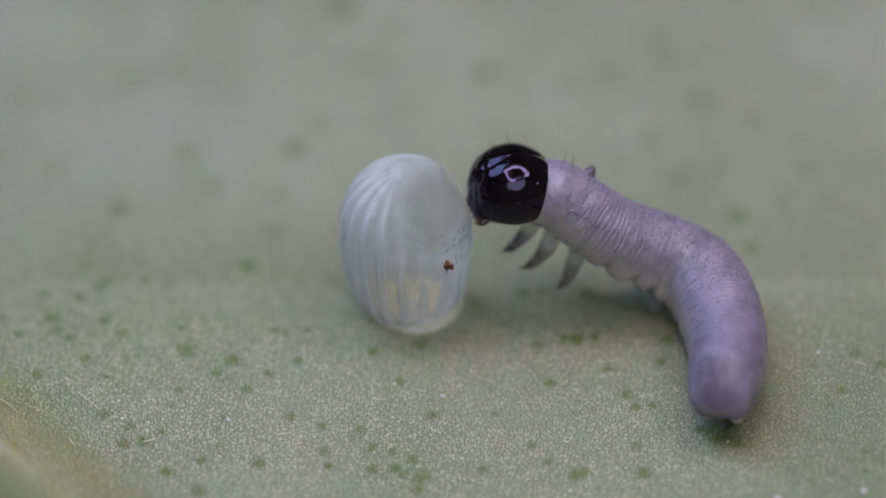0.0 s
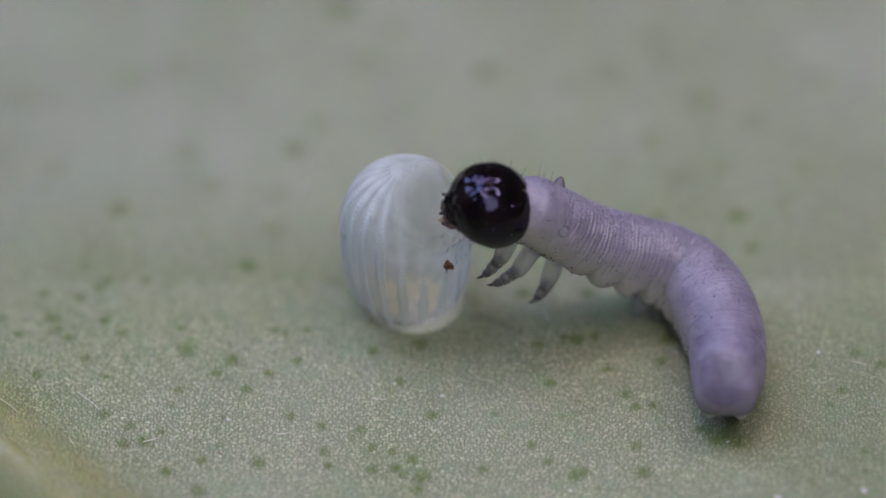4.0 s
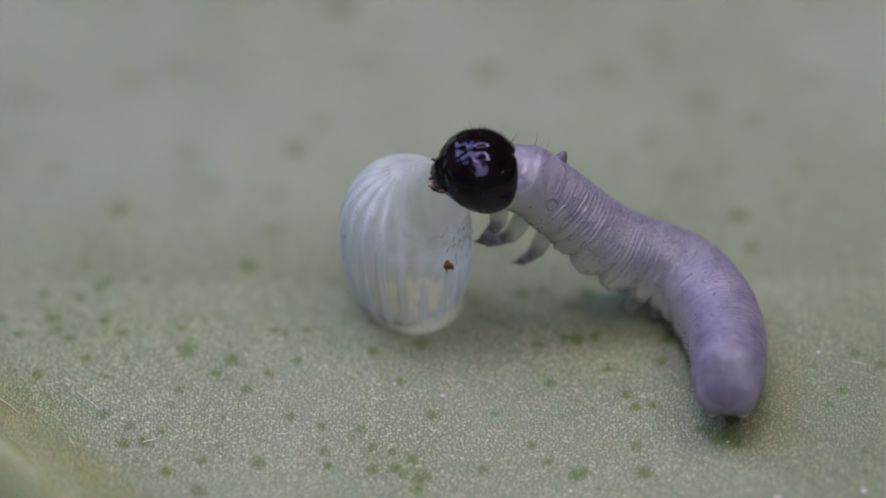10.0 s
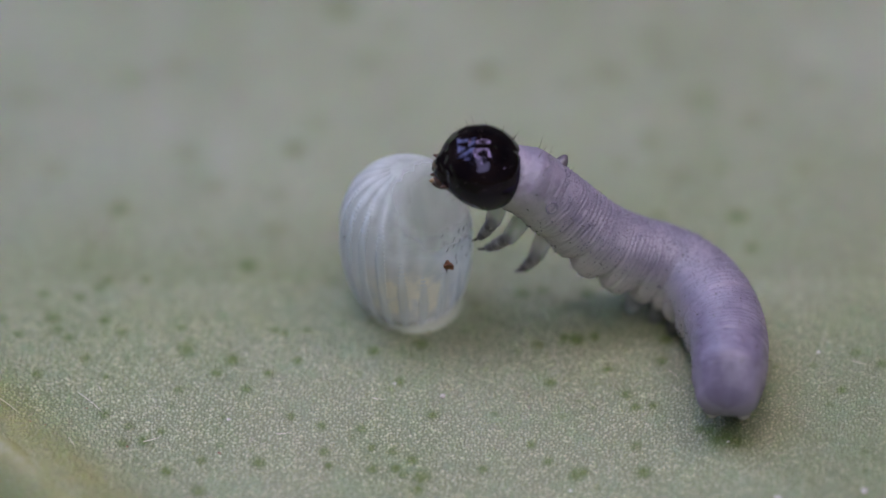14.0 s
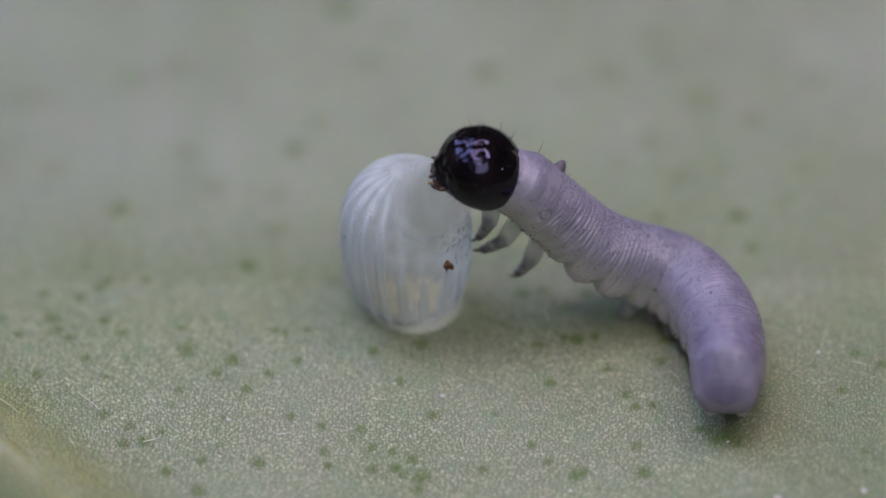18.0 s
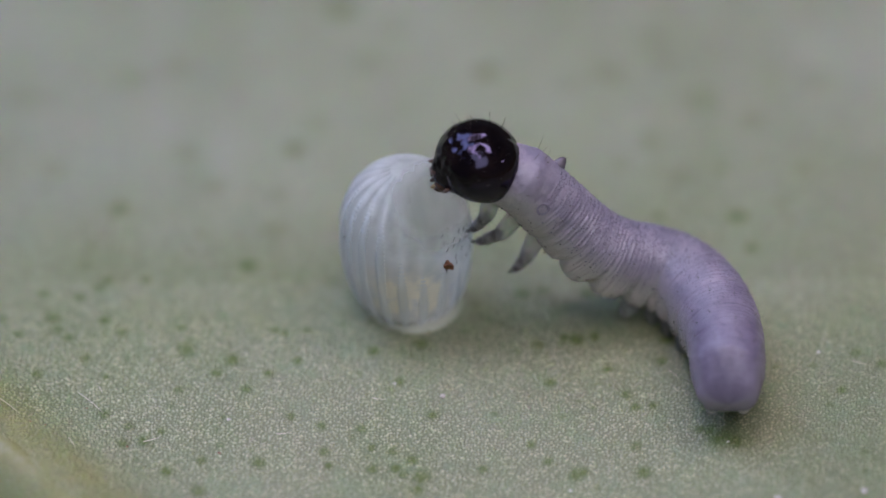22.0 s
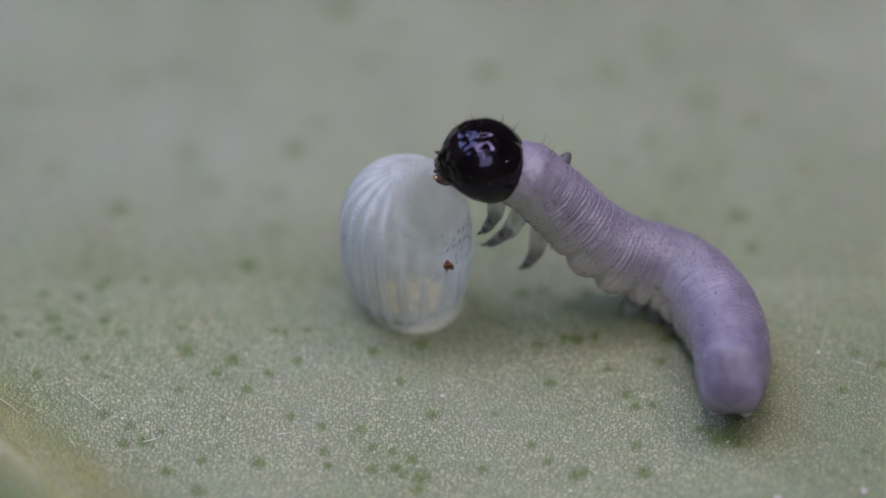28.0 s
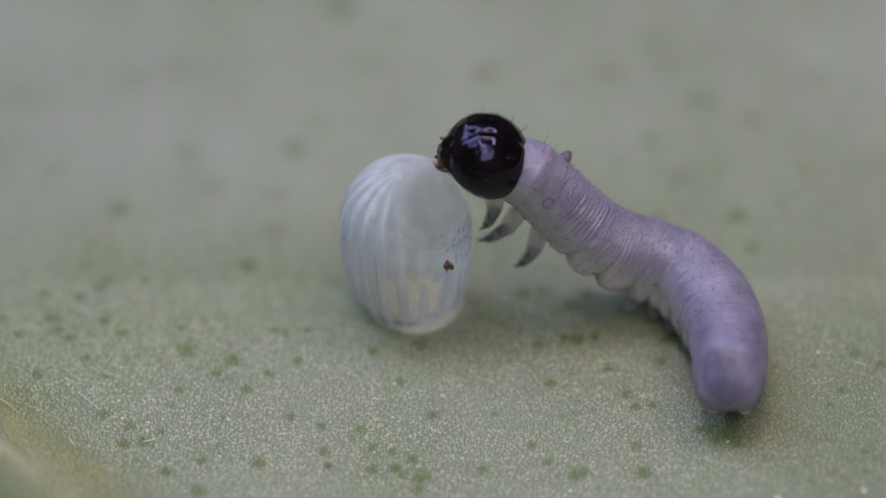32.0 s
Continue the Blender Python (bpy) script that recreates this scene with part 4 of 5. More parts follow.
PROTHORAX = [
    (0, mm(-0.830, 0.382, 0.941, -14.4, -29.3, 168.2)), (0.5, mm(-0.885, 0.408, 0.980, -14.3, -33.6, 162.1)), (1, mm(-0.869, 0.433, 1.013, -14.2, -34.1, 160.8)),
    (1.5, mm(-0.849, 0.279, 0.979, -14.7, -25.8, -171.0)), (2, mm(-0.911, 0.264, 0.978, -15.0, -29.0, -178.4)), (2.5, mm(-0.956, 0.377, 1.001, -15.0, -36.2, 164.4)),
    (3, mm(-0.841, 0.105, 1.062, -21.5, -51.7, -157.7)), (3.5, mm(-0.989, 0.055, 1.019, -16.5, -37.3, -161.5)), (5.5, mm(-0.973, 0.202, 1.115, -18.0, -43.0, -176.1)),
    (6, mm(-0.978, 0.211, 1.110, -19.0, -46.7, -178.3)), (6.5, mm(-1.029, 0.207, 1.099, -18.3, -44.8, -179.3)), (7, mm(-1.013, 0.216, 1.099, -17.0, -39.4, -175.8)),
    (7.5, mm(-0.971, 0.233, 1.100, -18.8, -45.9, -177.9)), (8, mm(-0.983, 0.246, 1.112, -18.3, -44.9, 179.8)), (8.5, mm(-1.022, 0.270, 1.133, -17.5, -42.0, -179.5)),
    (9, mm(-1.040, 0.260, 1.113, -17.5, -42.6, 178.0)), (9.5, mm(-1.021, 0.265, 1.122, -18.6, -46.8, 177.1)), (10, mm(-1.025, 0.276, 1.150, -16.1, -34.7, -175.3)),
    (10.5, mm(-1.037, 0.267, 1.143, -17.5, -41.9, -179.2)), (11, mm(-1.033, 0.266, 1.148, -17.6, -42.1, -178.0)), (11.5, mm(-1.053, 0.267, 1.155, -18.5, -45.3, -178.9)),
    (12, mm(-1.013, 0.274, 1.178, -18.2, -44.6, -180.0)), (12.5, mm(-1.070, 0.196, 1.099, -16.9, -39.8, 178.8)), (13, mm(-1.028, 0.217, 1.128, -16.5, -37.2, -176.5)),
    (13.5, mm(-1.067, 0.253, 1.181, -16.6, -37.6, -177.3)), (14, mm(-1.025, 0.237, 1.165, -17.4, -41.4, -178.6)), (14.5, mm(-1.036, 0.228, 1.148, -17.2, -39.9, -176.4)),
    (16.5, mm(-1.024, 0.231, 1.140, -18.3, -44.8, 179.8)), (17, mm(-1.027, 0.231, 1.134, -18.3, -44.8, -179.5)), (17.5, mm(-1.067, 0.209, 1.115, -18.3, -46.7, 173.8)),
    (18, mm(-1.049, 0.231, 1.137, -18.1, -45.1, 176.3)), (18.5, mm(-1.017, 0.226, 1.130, -18.0, -44.9, 175.8)), (19, mm(-1.040, 0.245, 1.149, -18.4, -47.0, 174.1)),
    (19.5, mm(-1.053, 0.249, 1.155, -16.5, -37.6, 180.0)), (20, mm(-1.033, 0.241, 1.140, -17.6, -43.3, 176.4)), (20.5, mm(-1.036, 0.246, 1.144, -17.3, -41.7, 177.6)),
    (21, mm(-1.036, 0.251, 1.147, -17.9, -45.4, 174.0)), (21.5, mm(-1.068, 0.265, 1.159, -18.4, -46.9, 173.8)), (22, mm(-1.057, 0.261, 1.157, -17.8, -45.3, 172.7)),
    (22.5, mm(-1.051, 0.254, 1.151, -16.9, -41.6, 173.0)), (23, mm(-0.980, 0.270, 1.163, -18.0, -46.8, 171.0)), (23.5, mm(-0.996, 0.276, 1.147, -17.6, -45.9, 169.7)),
    (24, mm(-0.957, 0.270, 1.113, -17.6, -46.9, 167.5)), (24.5, mm(-1.013, 0.280, 1.127, -17.2, -43.2, 172.8)), (25, mm(-1.037, 0.260, 1.112, -16.4, -38.8, 175.1)),
    (25.5, mm(-1.053, 0.271, 1.129, -17.1, -42.0, 174.3)), (27.5, mm(-1.051, 0.274, 1.154, -17.7, -43.9, 175.9)), (28, mm(-1.016, 0.282, 1.172, -17.5, -43.1, 176.7)),
    (28.5, mm(-1.013, 0.283, 1.171, -17.8, -43.8, 177.0)), (29, mm(-1.031, 0.273, 1.160, -17.3, -41.9, 177.6)), (29.5, mm(-1.031, 0.282, 1.172, -17.3, -41.9, 177.6)),
    (30, mm(-1.044, 0.270, 1.158, -18.0, -45.7, 174.0)), (30.5, mm(-1.041, 0.298, 1.192, -17.7, -43.9, 175.9)), (31, mm(-1.035, 0.309, 1.208, -18.0, -45.8, 173.4)),
    (31.5, mm(-1.035, 0.282, 1.175, -17.4, -42.9, 175.7)), (32, mm(-1.017, 0.295, 1.186, -18.4, -46.8, 174.5)),
]
METATHORAX = [
    (0, mm(-0.485, 0.289, 0.738, -13.1, -31.7, 169.3)), (0.5, mm(-0.542, 0.299, 0.757, -13.0, -31.7, 167.8)), (1, mm(-0.537, 0.316, 0.776, -13.2, -33.8, 166.4)),
    (1.5, mm(-0.505, 0.257, 0.754, -13.8, -33.7, 177.7)), (2, mm(-0.557, 0.238, 0.750, -13.8, -33.5, 177.4)), (2.5, mm(-0.606, 0.284, 0.763, -13.1, -30.9, 170.1)),
    (3, mm(-0.543, 0.156, 0.777, -14.5, -36.5, -171.9)), (3.5, mm(-0.638, 0.124, 0.775, -13.5, -30.1, -171.3)), (5.5, mm(-0.642, 0.196, 0.824, -14.7, -38.5, 178.1)),
    (6, mm(-0.641, 0.204, 0.823, -14.1, -35.0, 179.7)), (6.5, mm(-0.685, 0.197, 0.815, -14.1, -34.7, 179.1)), (7, mm(-0.667, 0.207, 0.821, -14.3, -36.9, 177.1)),
    (7.5, mm(-0.637, 0.216, 0.816, -14.2, -35.7, 177.9)), (8, mm(-0.649, 0.222, 0.822, -14.3, -36.9, 176.8)), (8.5, mm(-0.683, 0.239, 0.843, -14.4, -38.1, 173.9)),
    (9, mm(-0.695, 0.229, 0.829, -14.1, -35.9, 175.6)), (9.5, mm(-0.684, 0.234, 0.832, -14.1, -35.5, 176.3)), (10, mm(-0.679, 0.246, 0.863, -14.7, -41.4, 170.3)),
    (10.5, mm(-0.696, 0.234, 0.848, -14.4, -38.8, 173.1)), (11, mm(-0.690, 0.238, 0.857, -14.3, -37.8, 173.8)), (11.5, mm(-0.715, 0.236, 0.857, -14.3, -37.7, 173.8)),
    (12, mm(-0.681, 0.238, 0.872, -14.6, -40.0, 172.1)), (12.5, mm(-0.718, 0.170, 0.808, -14.4, -38.3, 174.5)), (13, mm(-0.683, 0.198, 0.839, -14.8, -40.9, 172.7)),
    (13.5, mm(-0.718, 0.226, 0.885, -14.8, -41.4, 170.6)), (14, mm(-0.685, 0.214, 0.862, -14.8, -40.5, 173.7)), (14.5, mm(-0.695, 0.208, 0.850, -14.8, -40.5, 173.3)),
    (16.5, mm(-0.697, 0.205, 0.837, -14.8, -40.1, 174.3)), (17, mm(-0.697, 0.205, 0.834, -14.6, -39.3, 174.4)), (17.5, mm(-0.740, 0.172, 0.806, -14.6, -38.8, 175.0)),
    (18, mm(-0.722, 0.195, 0.831, -14.7, -40.1, 173.6)), (18.5, mm(-0.697, 0.189, 0.822, -15.0, -41.7, 173.2)), (19, mm(-0.717, 0.204, 0.839, -14.6, -39.6, 173.6)),
    (19.5, mm(-0.714, 0.212, 0.857, -15.1, -43.5, 169.0)), (20, mm(-0.704, 0.202, 0.837, -14.8, -40.7, 172.5)), (20.5, mm(-0.706, 0.205, 0.838, -15.0, -42.5, 170.4)),
    (21, mm(-0.714, 0.203, 0.835, -14.8, -41.4, 171.2)), (21.5, mm(-0.738, 0.219, 0.851, -14.3, -38.4, 172.4)), (22, mm(-0.735, 0.209, 0.844, -14.8, -41.6, 170.9)),
    (22.5, mm(-0.724, 0.198, 0.842, -15.1, -43.9, 168.2)), (23, mm(-0.675, 0.211, 0.845, -15.2, -44.0, 168.9)), (23.5, mm(-0.686, 0.213, 0.834, -14.9, -42.9, 169.0)),
    (24, mm(-0.653, 0.205, 0.806, -14.8, -41.5, 170.6)), (24.5, mm(-0.686, 0.219, 0.826, -14.4, -40.4, 168.7)), (25, mm(-0.699, 0.209, 0.818, -14.8, -41.8, 169.8)),
    (25.5, mm(-0.717, 0.223, 0.831, -14.6, -39.9, 171.9)), (27.5, mm(-0.720, 0.226, 0.847, -14.6, -40.6, 170.7)), (28, mm(-0.690, 0.234, 0.861, -14.9, -42.4, 169.6)),
    (28.5, mm(-0.686, 0.236, 0.862, -14.8, -41.5, 170.3)), (29, mm(-0.697, 0.228, 0.853, -14.8, -41.7, 170.1)), (29.5, mm(-0.700, 0.237, 0.865, -14.9, -42.4, 169.9)),
    (30, mm(-0.716, 0.223, 0.848, -14.6, -40.0, 172.1)), (30.5, mm(-0.714, 0.246, 0.878, -14.8, -42.1, 169.3)), (31, mm(-0.714, 0.253, 0.889, -14.9, -42.3, 169.8)),
    (31.5, mm(-0.705, 0.235, 0.866, -14.8, -41.7, 170.5)), (32, mm(-0.698, 0.244, 0.870, -14.8, -41.6, 170.9)),
]
ABDOMEN_A = [
    (0, mm(-0.147, 0.282, 0.559, -10.2, -28.7, -176.4)), (0.5, mm(-0.202, 0.284, 0.566, -10.2, -29.0, -177.0)), (1, mm(-0.209, 0.297, 0.566, -10.3, -30.3, -178.7)),
    (1.5, mm(-0.178, 0.277, 0.556, -10.3, -29.8, -176.2)), (2, mm(-0.223, 0.262, 0.553, -10.1, -28.1, -174.2)), (2.5, mm(-0.261, 0.269, 0.564, -10.1, -28.2, -177.1)),
    (3, mm(-0.226, 0.218, 0.568, -10.2, -29.8, -168.8)), (3.5, mm(-0.289, 0.195, 0.593, -10.0, -27.3, -167.4)), (5.5, mm(-0.311, 0.213, 0.590, -10.4, -30.6, -172.2)),
    (6, mm(-0.297, 0.227, 0.603, -10.3, -29.8, -172.8)), (6.5, mm(-0.338, 0.217, 0.596, -10.2, -29.1, -172.8)), (7, mm(-0.328, 0.219, 0.593, -10.3, -30.2, -173.6)),
    (7.5, mm(-0.299, 0.231, 0.594, -10.3, -29.9, -173.4)), (8, mm(-0.312, 0.232, 0.594, -10.3, -29.8, -173.8)), (8.5, mm(-0.347, 0.234, 0.605, -10.4, -30.8, -175.3)),
    (9, mm(-0.352, 0.233, 0.602, -10.3, -29.7, -174.7)), (9.5, mm(-0.340, 0.240, 0.607, -10.3, -29.6, -174.5)), (10, mm(-0.353, 0.226, 0.605, -10.6, -32.7, -176.9)),
    (10.5, mm(-0.360, 0.225, 0.603, -10.4, -31.1, -175.6)), (11, mm(-0.351, 0.231, 0.617, -10.5, -31.5, -175.9)), (11.5, mm(-0.375, 0.227, 0.615, -10.5, -31.4, -176.0)),
    (12, mm(-0.351, 0.221, 0.617, -10.6, -33.0, -176.8)), (12.5, mm(-0.377, 0.163, 0.562, -10.5, -31.4, -175.6)), (13, mm(-0.355, 0.185, 0.583, -10.6, -32.9, -175.8)),
    (13.5, mm(-0.391, 0.199, 0.618, -10.8, -34.1, -178.2)), (14, mm(-0.353, 0.206, 0.605, -10.6, -32.4, -175.5)), (14.5, mm(-0.364, 0.199, 0.595, -10.6, -32.3, -175.3)),
    (16.5, mm(-0.370, 0.201, 0.588, -10.5, -31.5, -174.1)), (17, mm(-0.368, 0.201, 0.589, -10.5, -31.3, -174.3)), (17.5, mm(-0.406, 0.169, 0.559, -10.4, -30.9, -174.1)),
    (18, mm(-0.395, 0.186, 0.579, -10.5, -32.0, -174.8)), (18.5, mm(-0.377, 0.180, 0.564, -10.5, -31.9, -173.9)), (19, mm(-0.388, 0.194, 0.588, -10.5, -31.6, -174.7)),
    (19.5, mm(-0.401, 0.181, 0.583, -10.9, -34.7, -177.6)), (20, mm(-0.379, 0.188, 0.581, -10.6, -32.3, -175.2)), (20.5, mm(-0.389, 0.181, 0.571, -10.7, -33.2, -176.0)),
    (21, mm(-0.392, 0.181, 0.572, -10.6, -32.6, -175.7)), (21.5, mm(-0.404, 0.200, 0.603, -10.5, -32.0, -176.5)), (22, mm(-0.415, 0.187, 0.580, -10.6, -32.8, -175.8)),
    (22.5, mm(-0.416, 0.161, 0.562, -10.9, -35.5, -178.0)), (23, mm(-0.372, 0.180, 0.571, -10.9, -34.8, -176.3)), (23.5, mm(-0.379, 0.184, 0.567, -10.8, -33.8, -176.2)),
    (24, mm(-0.341, 0.187, 0.553, -10.5, -32.0, -174.2)), (24.5, mm(-0.366, 0.186, 0.569, -10.6, -32.8, -177.4)), (25, mm(-0.378, 0.186, 0.555, -10.5, -32.0, -176.0)),
    (25.5, mm(-0.387, 0.209, 0.580, -10.4, -30.9, -175.1)), (27.5, mm(-0.393, 0.203, 0.588, -10.6, -32.2, -176.3)), (28, mm(-0.371, 0.208, 0.593, -10.7, -33.5, -176.9)),
    (28.5, mm(-0.363, 0.212, 0.599, -10.7, -33.0, -176.7)), (29, mm(-0.373, 0.203, 0.589, -10.6, -33.0, -176.8)), (29.5, mm(-0.380, 0.212, 0.598, -10.7, -33.0, -176.5)),
    (30, mm(-0.386, 0.207, 0.592, -10.5, -31.8, -175.6)), (30.5, mm(-0.393, 0.217, 0.610, -10.7, -33.6, -177.3)), (31, mm(-0.394, 0.227, 0.620, -10.7, -33.7, -177.0)),
    (31.5, mm(-0.382, 0.212, 0.601, -10.7, -33.1, -176.5)), (32, mm(-0.376, 0.225, 0.608, -10.6, -32.5, -175.9)),
]
ABDOMEN_B = [
    (0, mm(0.158, 0.169, 0.428, -2.9, -11.0, 127.1)), (0.5, mm(0.119, 0.189, 0.420, -3.2, -12.7, 132.0)), (1, mm(0.108, 0.197, 0.408, -3.3, -14.7, 132.8)),
    (1.5, mm(0.133, 0.175, 0.404, -3.3, -14.7, 132.8)), (2, mm(0.106, 0.186, 0.406, -3.5, -14.1, 137.3)), (2.5, mm(0.082, 0.214, 0.407, -3.8, -15.3, 142.5)),
    (3, mm(0.101, 0.178, 0.407, -3.8, -17.0, 141.1)), (3.5, mm(0.056, 0.205, 0.420, -4.3, -18.9, 151.8)), (5.5, mm(0.042, 0.210, 0.417, -4.4, -18.8, 152.0)),
    (6, mm(0.056, 0.218, 0.424, -4.4, -19.9, 152.5)), (6.5, mm(0.022, 0.218, 0.422, -4.5, -19.1, 155.5)), (7, mm(0.027, 0.214, 0.416, -4.5, -19.8, 154.1)),
    (7.5, mm(0.051, 0.215, 0.420, -4.3, -19.1, 150.6)), (8, mm(0.044, 0.218, 0.422, -4.4, -18.8, 152.4)), (8.5, mm(0.012, 0.227, 0.429, -4.5, -19.8, 155.0)),
    (9, mm(0.009, 0.227, 0.428, -4.5, -19.3, 155.4)), (9.5, mm(0.019, 0.230, 0.433, -4.5, -19.3, 154.3)), (10, mm(0.010, 0.224, 0.423, -4.6, -20.5, 157.3)),
    (10.5, mm(0.006, 0.226, 0.427, -4.6, -19.4, 157.3)), (11, mm(0.009, 0.229, 0.432, -4.6, -21.0, 156.5)), (11.5, mm(-0.012, 0.228, 0.431, -4.6, -20.8, 157.4)),
    (12, mm(0.010, 0.227, 0.429, -4.7, -21.4, 158.7)), (12.5, mm(-0.007, 0.193, 0.385, -4.8, -19.2, 164.5)), (13, mm(0.008, 0.205, 0.402, -4.7, -19.9, 160.8)),
    (13.5, mm(-0.021, 0.229, 0.434, -4.8, -19.6, 165.7)), (14, mm(0.014, 0.220, 0.422, -4.7, -20.3, 160.6)), (14.5, mm(0.002, 0.215, 0.417, -4.7, -19.5, 160.0)),
    (16.5, mm(-0.007, 0.216, 0.418, -4.6, -18.3, 158.1)), (17, mm(-0.006, 0.216, 0.418, -4.6, -18.6, 158.0)), (17.5, mm(-0.035, 0.202, 0.398, -4.7, -16.6, 163.0)),
    (18, mm(-0.030, 0.212, 0.410, -4.6, -17.9, 160.5)), (18.5, mm(-0.012, 0.206, 0.404, -4.6, -16.3, 159.9)), (19, mm(-0.020, 0.222, 0.423, -4.6, -17.1, 161.2)),
    (19.5, mm(-0.033, 0.213, 0.410, -4.7, -17.8, 164.1)), (20, mm(-0.013, 0.215, 0.414, -4.6, -17.2, 160.9)), (20.5, mm(-0.020, 0.208, 0.405, -4.6, -16.8, 161.3)),
    (21, mm(-0.022, 0.214, 0.411, -4.7, -15.9, 162.9)), (21.5, mm(-0.036, 0.230, 0.431, -4.7, -18.1, 162.6)), (22, mm(-0.044, 0.222, 0.421, -4.7, -15.4, 163.1)),
    (22.5, mm(-0.046, 0.206, 0.399, -4.7, -15.0, 166.7)), (23, mm(-0.011, 0.212, 0.409, -4.6, -15.8, 159.9)), (23.5, mm(-0.016, 0.214, 0.408, -4.6, -15.4, 160.4)),
    (24, mm(0.017, 0.206, 0.400, -4.4, -14.8, 155.5)), (24.5, mm(0.002, 0.216, 0.409, -4.6, -15.6, 162.4)), (25, mm(-0.006, 0.203, 0.392, -4.6, -16.9, 160.5)),
    (25.5, mm(-0.018, 0.219, 0.416, -4.5, -17.2, 157.9)), (27.5, mm(-0.022, 0.221, 0.419, -4.6, -17.7, 160.3)), (28, mm(-0.005, 0.219, 0.418, -4.6, -19.0, 159.1)),
    (28.5, mm(0.003, 0.224, 0.424, -4.6, -19.1, 159.0)), (29, mm(-0.004, 0.217, 0.414, -4.6, -18.7, 159.7)), (29.5, mm(-0.012, 0.225, 0.425, -4.6, -18.6, 159.0)),
    (30, mm(-0.016, 0.222, 0.422, -4.6, -18.1, 158.9)), (30.5, mm(-0.023, 0.232, 0.433, -4.6, -18.9, 159.9)), (31, mm(-0.026, 0.238, 0.442, -4.6, -19.2, 158.9)),
    (31.5, mm(-0.014, 0.225, 0.425, -4.6, -18.8, 159.0)), (32, mm(-0.010, 0.232, 0.435, -4.5, -18.5, 157.1)),
]
